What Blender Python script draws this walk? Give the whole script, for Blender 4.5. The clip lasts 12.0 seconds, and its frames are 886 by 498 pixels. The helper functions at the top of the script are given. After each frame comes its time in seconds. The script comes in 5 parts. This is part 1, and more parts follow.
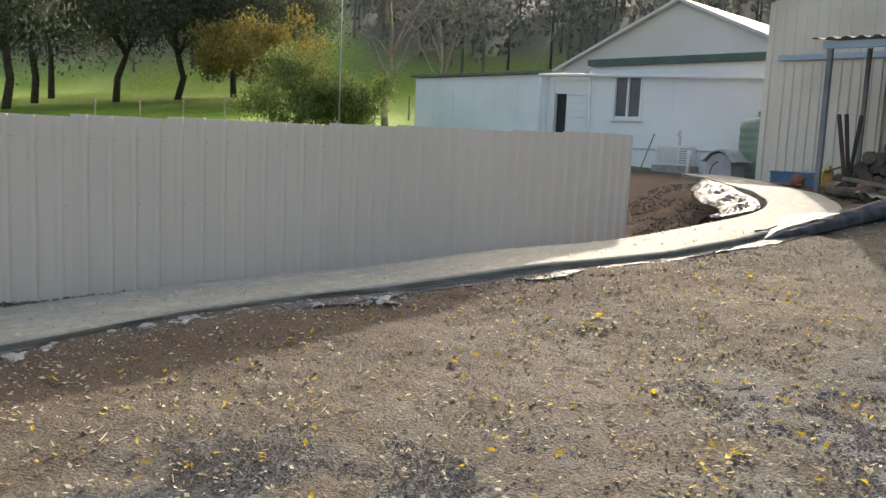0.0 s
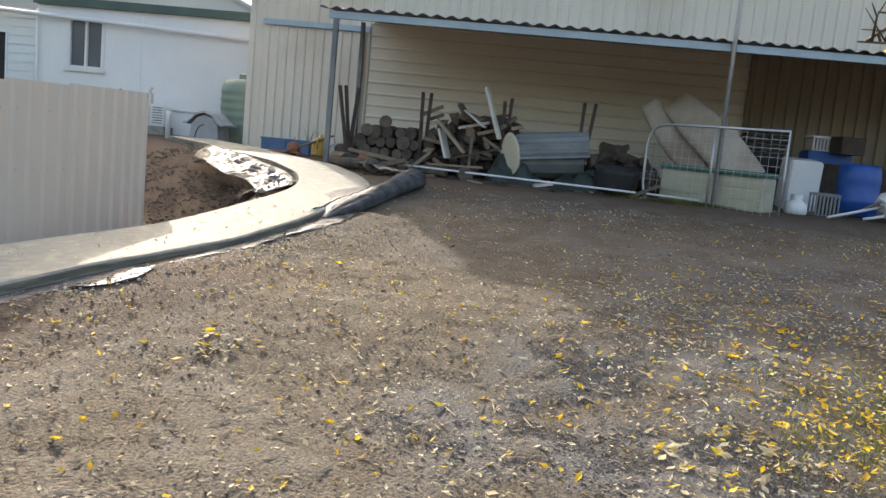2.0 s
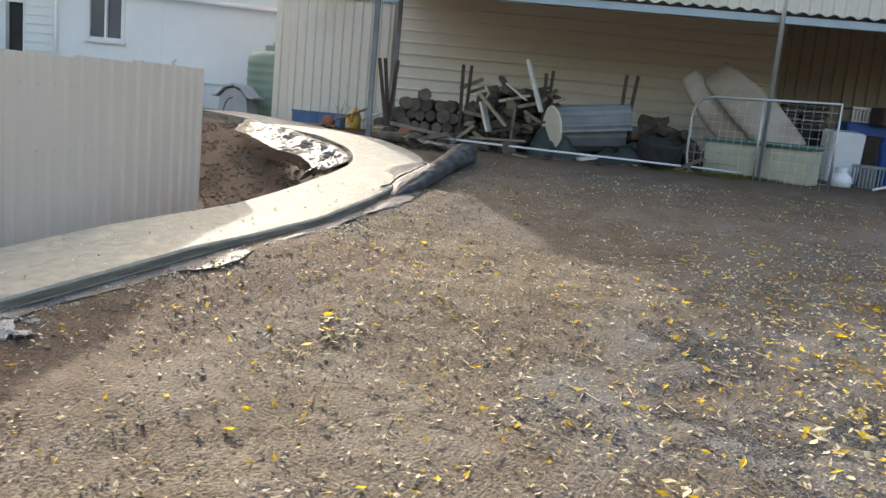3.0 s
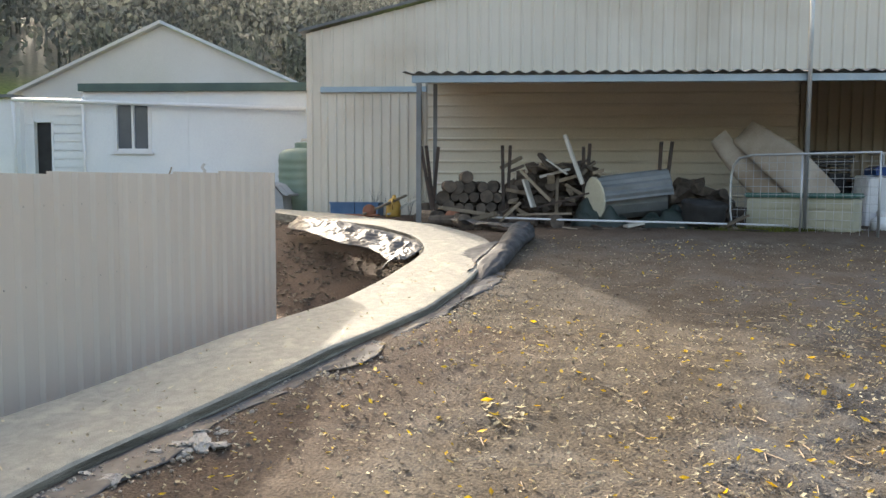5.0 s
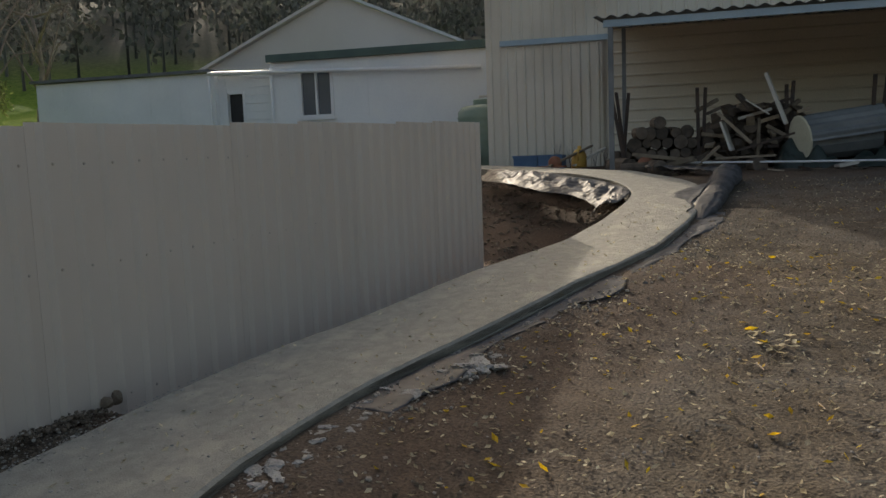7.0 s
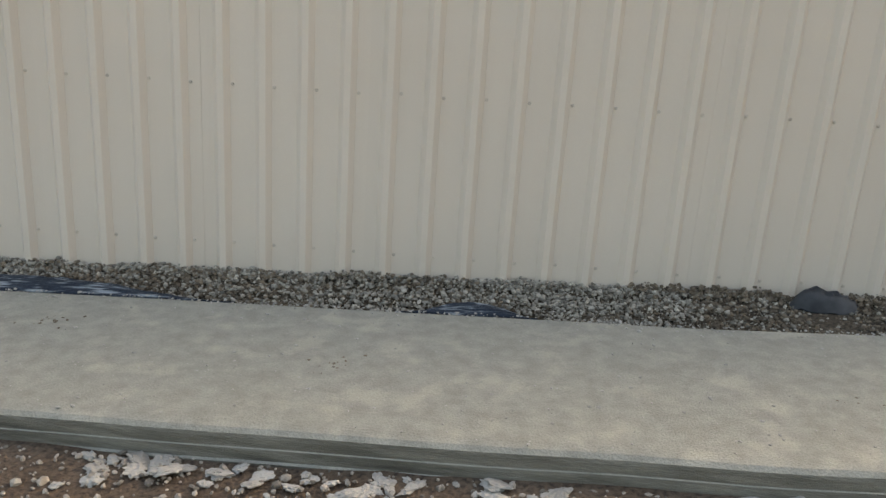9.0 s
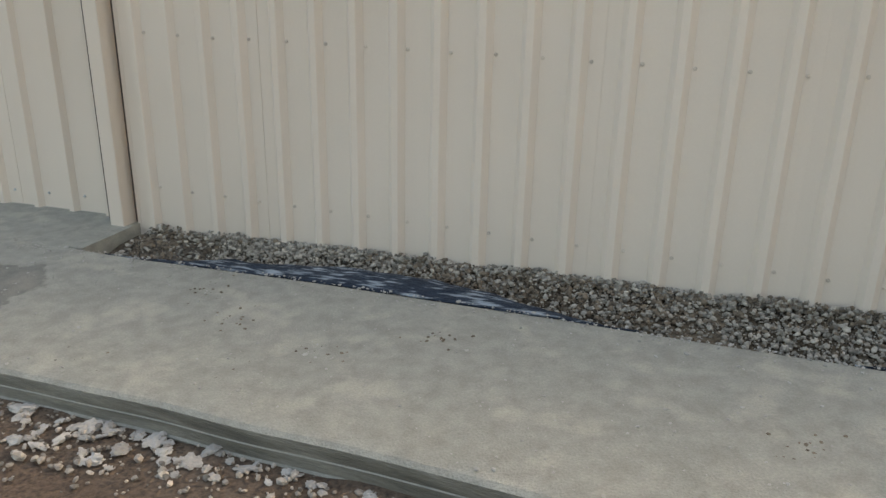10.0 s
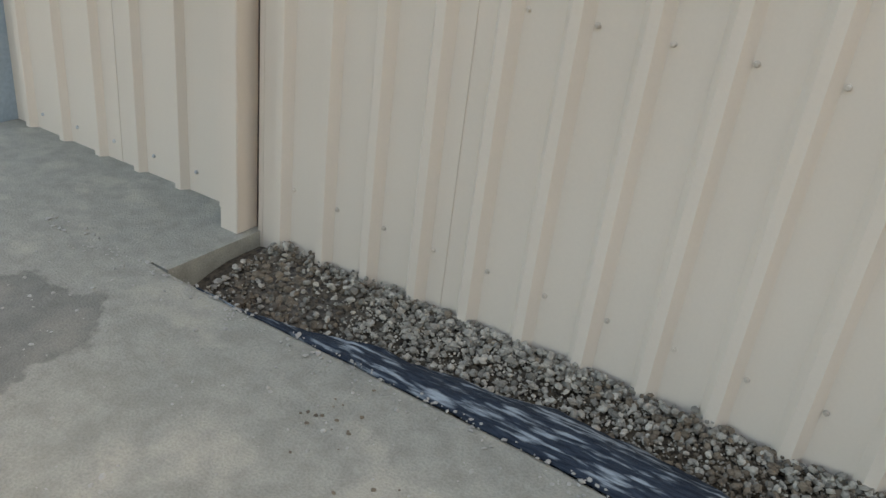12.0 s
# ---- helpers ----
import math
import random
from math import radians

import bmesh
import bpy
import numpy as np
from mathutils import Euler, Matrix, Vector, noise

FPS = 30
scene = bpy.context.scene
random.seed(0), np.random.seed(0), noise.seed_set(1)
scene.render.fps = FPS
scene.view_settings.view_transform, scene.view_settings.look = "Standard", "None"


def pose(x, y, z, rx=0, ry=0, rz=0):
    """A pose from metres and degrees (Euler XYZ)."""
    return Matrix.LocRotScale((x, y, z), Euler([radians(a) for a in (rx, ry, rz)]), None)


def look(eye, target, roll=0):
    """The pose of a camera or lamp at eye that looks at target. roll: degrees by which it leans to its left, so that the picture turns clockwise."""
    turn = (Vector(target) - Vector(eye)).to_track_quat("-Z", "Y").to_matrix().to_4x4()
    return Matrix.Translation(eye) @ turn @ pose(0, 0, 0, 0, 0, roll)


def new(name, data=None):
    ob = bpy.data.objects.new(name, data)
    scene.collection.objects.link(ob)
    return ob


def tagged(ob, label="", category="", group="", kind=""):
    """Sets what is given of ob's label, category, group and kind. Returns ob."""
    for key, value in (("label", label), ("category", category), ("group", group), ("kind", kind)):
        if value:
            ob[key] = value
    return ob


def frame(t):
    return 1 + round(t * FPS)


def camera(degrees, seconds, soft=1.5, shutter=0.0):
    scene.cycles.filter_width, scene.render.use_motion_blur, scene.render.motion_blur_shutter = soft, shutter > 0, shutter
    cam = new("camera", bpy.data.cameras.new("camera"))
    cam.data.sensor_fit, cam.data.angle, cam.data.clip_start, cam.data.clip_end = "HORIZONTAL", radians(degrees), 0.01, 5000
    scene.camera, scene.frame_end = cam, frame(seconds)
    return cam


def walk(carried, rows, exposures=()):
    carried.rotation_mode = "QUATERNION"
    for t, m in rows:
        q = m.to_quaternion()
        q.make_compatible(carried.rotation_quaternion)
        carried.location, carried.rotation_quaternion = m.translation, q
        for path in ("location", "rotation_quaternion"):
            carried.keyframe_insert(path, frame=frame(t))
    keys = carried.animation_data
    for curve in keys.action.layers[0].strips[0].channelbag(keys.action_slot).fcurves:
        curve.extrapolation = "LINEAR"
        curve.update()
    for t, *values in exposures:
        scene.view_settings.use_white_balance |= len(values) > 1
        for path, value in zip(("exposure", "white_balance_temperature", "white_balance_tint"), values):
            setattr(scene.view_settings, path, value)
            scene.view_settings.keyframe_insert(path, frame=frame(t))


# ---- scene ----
cam = camera(56.5, 12.0)
PATH = [
    (0.0, (1.144, 0.179, 1.542), (2.312, 1.783, 1.287), 2.6),
    (0.5, (1.260, 0.592, 1.551), (2.539, 2.117, 1.345), 2.9),
    (1.0, (1.407, 1.057, 1.544), (3.251, 1.814, 1.386), 5.7),
    (1.5, (1.426, 1.432, 1.552), (3.337, 1.997, 1.390), 6.1),
    (2.0, (1.435, 1.810, 1.554), (3.350, 2.326, 1.294), 5.6),
    (2.5, (1.272, 2.155, 1.557), (3.182, 2.663, 1.255), 5.4),
    (3.0, (1.261, 2.487, 1.575), (3.170, 2.980, 1.240), 5.4),
    (3.2, (1.242, 2.609, 1.582), (3.153, 3.090, 1.244), 5.0),
    (4.8, (0.910, 3.293, 1.620), (2.839, 3.768, 1.392), 0.7),
    (5.0, (0.840, 3.286, 1.617), (2.772, 3.781, 1.464), 0.3),
    (5.5, (0.659, 3.413, 1.604), (2.586, 3.939, 1.494), 0.1),
    (6.0, (0.631, 3.644, 1.561), (2.476, 4.408, 1.451), -2.2),
    (6.5, (0.571, 3.843, 1.483), (2.417, 4.602, 1.356), -1.9),
    (6.7, (0.567, 3.927, 1.444), (2.406, 4.690, 1.257), -1.9),
    (8.3, (0.157, 2.965, 1.442), (1.134, 4.662, 1.037), 0.6),
    (8.5, (-0.164, 3.279, 1.352), (0.470, 5.116, 0.875), 1.2),
    (9.0, (-0.750, 3.611, 1.334), (-0.817, 5.520, 0.743), 3.8),
    (9.5, (-1.163, 3.805, 1.339), (-1.535, 5.661, 0.695), 3.7),
    (10.0, (-1.467, 4.150, 1.322), (-2.129, 5.898, 0.611), 1.1),
    (10.5, (-1.761, 4.463, 1.304), (-2.409, 6.183, 0.516), 3.3),
    (11.0, (-1.998, 4.748, 1.284), (-2.763, 6.386, 0.427), 3.1),
    (11.5, (-2.205, 5.135, 1.284), (-3.136, 6.664, 0.393), 4.5),
    (12.0, (-2.461, 5.490, 1.275), (-3.383, 7.006, 0.353), 7.2),
]
walk(cam, [(t, look(eye, target, roll)) for t, eye, target, roll in PATH],
     [(0, 1.42, 6950, 10), (0.5, 1.22, 6850, 10), (1.0, 1.32, 6850, 10), (2.5, 1.80, 6850, 10), (5.0, 1.82, 7000, 10), (5.5, 1.08, 7100, 10), (6.0, 0.38, 7150, 10), (6.7, 0.12, 7150, 10),
      (8.3, 1.85, 7400, 10), (9.0, 1.95, 7900, 10), (12, 2.06, 7900, 10)])

# ---- light: low sun behind the sheds, clear hazy sky ----
SUN_YAW, SUN_ELEV = 50.0, 21.0
world = bpy.data.worlds.new("world")
scene.world = world
world.use_nodes = True
wn = world.node_tree
sky = wn.nodes.new("ShaderNodeTexSky")
sky.sky_type = 'NISHITA'
sky.sun_disc = False
sky.sun_elevation = radians(SUN_ELEV)
sky.sun_rotation = radians(SUN_YAW)
sky.dust_density = 6.0
sky.ozone_density = 0.3
wn.links.new(sky.outputs[0], wn.nodes["Background"].inputs[0])
wn.nodes["Background"].inputs[1].default_value = 0.15
sun_data = bpy.data.lights.new("sun", 'SUN')
sun_data.energy, sun_data.angle, sun_data.color = 2.6, radians(0.6), (1.0, 0.925, 0.82)
sun = new("sun", sun_data)
sun.matrix_world = look((30 * math.sin(radians(SUN_YAW)), 30 * math.cos(radians(SUN_YAW)), 30 * math.tan(radians(SUN_ELEV))), (0, 0, 0))


# ---- materials ----
def mat(name, a, b, scale=4.0, rough=0.8, bump=0.2, metal=0.0, fine=60.0, c=None, vary=0.0, spec=0.5, island=0.0, thin=0.0, stain=0.55, stretch=None, grain=0.2):
    """Two-scale noise colour between a and b, fine grain, bump; c: third colour in sparse stains."""
    m = bpy.data.materials.new(name)
    m.use_nodes = True
    nt = m.node_tree
    bs = nt.nodes["Principled BSDF"]
    co = nt.nodes.new("ShaderNodeTexCoord")
    geo = nt.nodes.new("ShaderNodeNewGeometry")
    pos = geo.outputs["Position"] if island == 0 else co.outputs["Object"]
    if stretch:
        vm = nt.nodes.new("ShaderNodeVectorMath")
        vm.operation = 'MULTIPLY'
        vm.inputs[1].default_value = stretch
        nt.links.new(pos, vm.inputs[0])
        pos = vm.outputs[0]
    n1 = nt.nodes.new("ShaderNodeTexNoise")
    n1.inputs["Scale"].default_value, n1.inputs["Detail"].default_value = scale, 6
    n2 = nt.nodes.new("ShaderNodeTexNoise")
    n2.inputs["Scale"].default_value, n2.inputs["Detail"].default_value = fine, 3
    nt.links.new(pos, n1.inputs["Vector"])
    nt.links.new(pos, n2.inputs["Vector"])
    r1 = nt.nodes.new("ShaderNodeMapRange")
    r1.inputs[1].default_value, r1.inputs[2].default_value = 0.35, 0.65
    nt.links.new(n1.outputs[0], r1.inputs[0])
    mx = nt.nodes.new("ShaderNodeMix")
    mx.data_type = 'RGBA'
    mx.inputs[6].default_value, mx.inputs[7].default_value = (*a, 1), (*b, 1)
    nt.links.new(r1.outputs[0], mx.inputs[0])
    col = mx.outputs[2]
    if c:
        n3 = nt.nodes.new("ShaderNodeTexNoise")
        n3.inputs["Scale"].default_value, n3.inputs["Detail"].default_value = scale * 0.37, 8
        nt.links.new(pos, n3.inputs["Vector"])
        r3 = nt.nodes.new("ShaderNodeMapRange")
        r3.inputs[1].default_value, r3.inputs[2].default_value = stain, stain + 0.13
        nt.links.new(n3.outputs[0], r3.inputs[0])
        m3 = nt.nodes.new("ShaderNodeMix")
        m3.data_type = 'RGBA'
        m3.inputs[7].default_value = (*c, 1)
        nt.links.new(r3.outputs[0], m3.inputs[0])
        nt.links.new(col, m3.inputs[6])
        col = m3.outputs[2]
    hsv = nt.nodes.new("ShaderNodeHueSaturation")
    nt.links.new(col, hsv.inputs["Color"])
    r2 = nt.nodes.new("ShaderNodeMapRange")
    r2.inputs[3].default_value, r2.inputs[4].default_value = 1 - grain, 1 + grain
    nt.links.new(n2.outputs[0], r2.inputs[0])
    val = r2.outputs[0]
    if vary:
        if island:
            rnd = geo.outputs["Random Per Island"]
        else:
            rnd = nt.nodes.new("ShaderNodeObjectInfo").outputs["Random"]
        rv = nt.nodes.new("ShaderNodeMapRange")
        rv.inputs[3].default_value, rv.inputs[4].default_value = 1 - vary, 1 + vary
        nt.links.new(rnd, rv.inputs[0])
        mu = nt.nodes.new("ShaderNodeMath")
        mu.operation = 'MULTIPLY'
        nt.links.new(val, mu.inputs[0])
        nt.links.new(rv.outputs[0], mu.inputs[1])
        val = mu.outputs[0]
    nt.links.new(val, hsv.inputs["Value"])
    nt.links.new(hsv.outputs[0], bs.inputs["Base Color"])
    bs.inputs["Roughness"].default_value, bs.inputs["Metallic"].default_value = rough, metal
    bs.inputs["Specular IOR Level"].default_value = spec
    if thin:
        tl = nt.nodes.new("ShaderNodeBsdfTranslucent")
        ms = nt.nodes.new("ShaderNodeMixShader")
        ms.inputs[0].default_value = thin
        nt.links.new(hsv.outputs[0], tl.inputs[0])
        nt.links.new(bs.outputs[0], ms.inputs[1])
        nt.links.new(tl.outputs[0], ms.inputs[2])
        nt.links.new(ms.outputs[0], nt.nodes["Material Output"].inputs[0])
    if bump:
        bp = nt.nodes.new("ShaderNodeBump")
        bp.inputs["Strength"].default_value, bp.inputs["Distance"].default_value = bump, 0.02
        nt.links.new(n2.outputs[0], bp.inputs["Height"])
        nt.links.new(bp.outputs[0], bs.inputs["Normal"])
    return m


M = {
    "fence": mat("cream_colour_steel", (0.655, 0.573, 0.483), (0.685, 0.603, 0.512), 0.8, 0.45, 0.006, fine=120, vary=0.025, c=(0.62, 0.54, 0.45), grain=0.03),
    "screwhead": mat("painted_screw", (0.50, 0.44, 0.37), (0.58, 0.51, 0.43), 8, 0.5, 0.02, vary=0.15),
    "shedskin": mat("cream_shed_steel", (0.72, 0.65, 0.54), (0.76, 0.69, 0.58), 0.6, 0.5, 0.01, vary=0.025, c=(0.60, 0.52, 0.41), grain=0.05),
    "siding": mat("aged_cream_steel", (0.80, 0.73, 0.61), (0.84, 0.77, 0.65), 0.7, 0.55, 0.02, c=(0.66, 0.57, 0.44)),
    "darkskin": mat("brown_steel", (0.34, 0.29, 0.22), (0.40, 0.345, 0.265), 0.9, 0.6, 0.03),
    "galv": mat("galvanised_steel", (0.42, 0.44, 0.46), (0.55, 0.57, 0.58), 3, 0.42, 0.03, 0.7),
    "bluerail": mat("blue_grey_steel", (0.30, 0.38, 0.45), (0.36, 0.44, 0.5), 3, 0.4, 0.03, 0.3),
    "greypost": mat("dull_grey_steel", (0.15, 0.155, 0.16), (0.21, 0.215, 0.22), 4, 0.6, 0.05, 0.2),
    "roofedge": mat("weathered_roof_steel", (0.10, 0.11, 0.12), (0.16, 0.17, 0.18), 3, 0.5, 0.03, 0.4),
    "white": mat("white_paint", (0.74, 0.77, 0.80), (0.80, 0.82, 0.83), 0.7, 0.6, 0.03, c=(0.66, 0.69, 0.71)),
    "gable": mat("pale_grey_sheet", (0.58, 0.545, 0.49), (0.63, 0.595, 0.54), 0.5, 0.6, 0.03),
    "kennel": mat("grey_kennel_plastic", (0.36, 0.37, 0.38), (0.44, 0.45, 0.46), 5, 0.6, 0.1),
    "green": mat("dark_green_fascia", (0.06, 0.10, 0.09), (0.08, 0.13, 0.11), 2, 0.5, 0.03),
    "glass": mat("window_glass", (0.09, 0.105, 0.125), (0.13, 0.145, 0.165), 1, 0.06, 0.0),
    "tank": mat("green_poly", (0.19, 0.26, 0.20), (0.23, 0.30, 0.24), 2, 0.5, 0.05),
    "concrete": mat("new_concrete", (0.245, 0.242, 0.210), (0.31, 0.305, 0.264), 15, 0.82, 0.4, fine=140, c=(0.36, 0.345, 0.292), stain=0.54, grain=0.3),
    "formed": mat("streaked_formed_concrete", (0.14, 0.132, 0.106), (0.24, 0.228, 0.188), 7, 0.9, 0.6, fine=70, c=(0.08, 0.075, 0.06), stain=0.54, stretch=(0.5, 1, 5), grain=0.35),
    "rubble": mat("broken_concrete", (0.27, 0.262, 0.24), (0.39, 0.378, 0.35), 8, 0.9, 0.5, fine=80, vary=0.15),
    "gravel": mat("grey_gravel", (0.20, 0.185, 0.155), (0.32, 0.30, 0.255), 30, 0.9, 0.3, fine=120, vary=0.5, island=1),
    "bluemetal": mat("crushed_blue_stone", (0.06, 0.06, 0.062), (0.15, 0.15, 0.15), 30, 0.9, 0.3, fine=120, vary=0.5, island=1),
    "pebble": mat("yard_pebbles", (0.20, 0.175, 0.145), (0.33, 0.30, 0.26), 30, 0.9, 0.3, fine=120, vary=0.5, island=1),
    "clod": mat("soil_clods", (0.11, 0.087, 0.063), (0.18, 0.144, 0.104), 20, 0.95, 0.4, fine=100, vary=0.3, island=1),
    "plastic": mat("black_plastic_film", (0.045, 0.048, 0.053), (0.10, 0.104, 0.11), 5, 0.58, 0.12, fine=25, spec=0.12, c=(0.13, 0.125, 0.115), stain=0.57),
    "silver": mat("grey_plastic_film", (0.05, 0.052, 0.056), (0.12, 0.122, 0.125), 9, 0.58, 0.1, fine=25, spec=0.12, c=(0.19, 0.19, 0.185), stain=0.57),
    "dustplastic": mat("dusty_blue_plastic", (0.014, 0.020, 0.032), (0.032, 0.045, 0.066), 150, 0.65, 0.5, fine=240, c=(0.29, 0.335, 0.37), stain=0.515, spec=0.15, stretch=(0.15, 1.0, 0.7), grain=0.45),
    "log": mat("split_firewood", (0.075, 0.06, 0.048), (0.14, 0.11, 0.085), 9, 0.9, 0.5, fine=50, vary=0.35),
    "plank": mat("weathered_timber", (0.22, 0.17, 0.12), (0.32, 0.26, 0.19), 6, 0.85, 0.3, fine=40, vary=0.4),
    "palewood": mat("pale_board", (0.55, 0.52, 0.46), (0.66, 0.63, 0.57), 5, 0.8, 0.2, vary=0.1),
    "rust": mat("rusted_steel", (0.05, 0.04, 0.035), (0.09, 0.06, 0.045), 9, 0.8, 0.3),
    "corr": mat("zinc_roof_sheet", (0.17, 0.185, 0.19), (0.23, 0.245, 0.25), 3, 0.6, 0.05, 0.1),
    "cream": mat("yellowed_foam", (0.55, 0.50, 0.36), (0.63, 0.58, 0.44), 5, 0.8, 0.2),
    "rubber": mat("black_rubber", (0.015, 0.015, 0.016), (0.03, 0.03, 0.03), 6, 0.7, 0.2),
    "tarp": mat("dark_green_tarp", (0.02, 0.035, 0.03), (0.04, 0.055, 0.05), 5, 0.5, 0.3),
    "boxbeige": mat("beige_box_plastic", (0.40, 0.39, 0.28), (0.46, 0.45, 0.34), 4, 0.55, 0.05),
    "boxlid": mat("green_lid_plastic", (0.04, 0.13, 0.11), (0.06, 0.16, 0.14), 4, 0.5, 0.05),
    "mattress": mat("stained_foam", (0.42, 0.35, 0.28), (0.55, 0.49, 0.42), 2.2, 0.9, 0.15, c=(0.35, 0.27, 0.2)),
    "blue": mat("blue_plastic", (0.02, 0.09, 0.36), (0.03, 0.12, 0.42), 4, 0.4, 0.05),
    "bluecrate": mat("faded_blue_plastic", (0.07, 0.15, 0.28), (0.10, 0.19, 0.33), 4, 0.5, 0.05),
    "applwhite": mat("white_enamel", (0.72, 0.73, 0.75), (0.78, 0.79, 0.80), 2, 0.3, 0.02),
    "yellow": mat("yellow_plastic", (0.62, 0.36, 0.07), (0.70, 0.42, 0.10), 6, 0.5, 0.05),
    "terracotta": mat("terracotta", (0.30, 0.12, 0.07), (0.36, 0.16, 0.09), 6, 0.8, 0.1),
    "hivis": mat("yellow_bag", (0.62, 0.62, 0.05), (0.72, 0.70, 0.12), 6, 0.5, 0.1),
    "whitebag": mat("white_bag", (0.66, 0.67, 0.68), (0.75, 0.76, 0.76), 6, 0.5, 0.2),
    "black": mat("black_paint", (0.012, 0.012, 0.014), (0.025, 0.025, 0.027), 4, 0.6, 0.1),
    "bark": mat("dark_bark", (0.05, 0.04, 0.032), (0.10, 0.08, 0.065), 5, 0.95, 0.6, fine=20),
    "barkgrey": mat("grey_twigs", (0.16, 0.135, 0.115), (0.24, 0.205, 0.18), 5, 0.9, 0.3, fine=20),
    "eucalypt": mat("eucalypt_leaf", (0.065, 0.08, 0.055), (0.11, 0.125, 0.08), 0.6, 0.7, 0, vary=0.4, island=1, thin=0.4),
    "bushleaf": mat("bush_leaf", (0.12, 0.165, 0.045), (0.20, 0.24, 0.075), 0.7, 0.7, 0, vary=0.45, island=1, thin=0.4),
    "autumn": mat("autumn_leaf", (0.19, 0.155, 0.04), (0.28, 0.215, 0.055), 0.7, 0.7, 0, vary=0.4, island=1, thin=0.4),
    # far leaves paler and greyer: distance haze is mixed into their colour
    "forest": mat("hazed_forest_leaf", (0.11, 0.12, 0.11), (0.165, 0.17, 0.15), 0.05, 0.8, 0, vary=0.5, island=1, thin=0.4),
    "litter": mat("fallen_leaf", (0.58, 0.36, 0.015), (0.70, 0.52, 0.03), 3, 0.7, 0, vary=0.35, island=1, thin=0.4),
    "litterpale": mat("dry_leaf", (0.40, 0.33, 0.20), (0.62, 0.57, 0.42), 3, 0.8, 0, vary=0.4, island=1, thin=0.4),
    "grass": mat("grass_blade", (0.07, 0.09, 0.015), (0.16, 0.17, 0.03), 2, 0.8, 0, vary=0.45, island=1, thin=0.4),
}


def ground_material():
    """Bare reddish dirt with grey gravel patches in the yard, mown green grass outside it."""
    m = bpy.data.materials.new("yard_ground")
    m.use_nodes = True
    nt = m.node_tree
    bs = nt.nodes["Principled BSDF"]
    geo = nt.nodes.new("ShaderNodeNewGeometry")

    def tex(scale, lo, hi, detail=6, kind="ShaderNodeTexNoise"):
        n = nt.nodes.new(kind)
        n.inputs["Scale"].default_value = scale
        if kind == "ShaderNodeTexNoise":
            n.inputs["Detail"].default_value = detail
        nt.links.new(geo.outputs["Position"], n.inputs["Vector"])
        r = nt.nodes.new("ShaderNodeMapRange")
        r.inputs[1].default_value, r.inputs[2].default_value = lo, hi
        nt.links.new(n.outputs[0], r.inputs[0])
        return n, r.outputs[0]

    def mix(f, a, b):
        x = nt.nodes.new("ShaderNodeMix")
        x.data_type = 'RGBA'
        nt.links.new(f, x.inputs[0])
        for k, v in ((6, a), (7, b)):
            if isinstance(v, tuple):
                x.inputs[k].default_value = (*v, 1)
            else:
                nt.links.new(v, x.inputs[k])
        return x.outputs[2]

    n_big, f_big = tex(0.55, 0.42, 0.62)
    n_mid, f_mid = tex(3.0, 0.4, 0.65)
    n_fine, f_fine = tex(60, 0.42, 0.66, 4)
    n_cell, f_cell = tex(70, 0.0, 0.6, 4, "ShaderNodeTexVoronoi")
    dirt = mix(f_mid, (0.105, 0.083, 0.057), (0.172, 0.140, 0.099))
    dirt = mix(f_fine, dirt, (0.036, 0.027, 0.020))
    grav = mix(f_cell, (0.045, 0.044, 0.043), (0.115, 0.113, 0.11))
    grass = mix(f_mid, (0.12, 0.22, 0.014), (0.22, 0.32, 0.03))
    at = nt.nodes.new("ShaderNodeAttribute")
    at.attribute_name = "cover"
    sep = nt.nodes.new("ShaderNodeSeparateColor")
    nt.links.new(at.outputs["Color"], sep.inputs[0])
    stony = nt.nodes.new("ShaderNodeMath")
    stony.operation = 'MULTIPLY'
    half = nt.nodes.new("ShaderNodeMath")
    half.operation = 'MULTIPLY_ADD'
    half.inputs[1].default_value, half.inputs[2].default_value = 0.9, 0.25
    nt.links.new(f_mid, half.inputs[0])
    nt.links.new(at.outputs["Alpha"], stony.inputs[0])
    nt.links.new(half.outputs[0], stony.inputs[1])
    stony.use_clamp = True
    col = mix(stony.outputs[0], dirt, grav)
    soil = mix(f_fine, (0.120, 0.080, 0.056), (0.070, 0.048, 0.035))
    col = mix(sep.outputs[1], col, soil)
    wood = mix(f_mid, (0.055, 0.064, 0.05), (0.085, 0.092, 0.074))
    col = mix(sep.outputs[0], col, grass)
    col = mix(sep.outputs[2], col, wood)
    nt.links.new(col, bs.inputs["Base Color"])
    bs.inputs["Roughness"].default_value = 0.95
    bs.inputs["Specular IOR Level"].default_value = 0.25
    bp = nt.nodes.new("ShaderNodeBump")
    bp.inputs["Strength"].default_value, bp.inputs["Distance"].default_value = 0.8, 0.02
    nt.links.new(n_fine.outputs[0], bp.inputs["Height"])
    b2 = nt.nodes.new("ShaderNodeBump")
    b2.inputs["Strength"].default_value, b2.inputs["Distance"].default_value = 0.3, 0.008
    nt.links.new(n_cell.outputs[0], b2.inputs["Height"])
    nt.links.new(bp.outputs[0], b2.inputs["Normal"])
    nt.links.new(b2.outputs[0], bs.inputs["Normal"])
    return m


M["ground"] = ground_material()


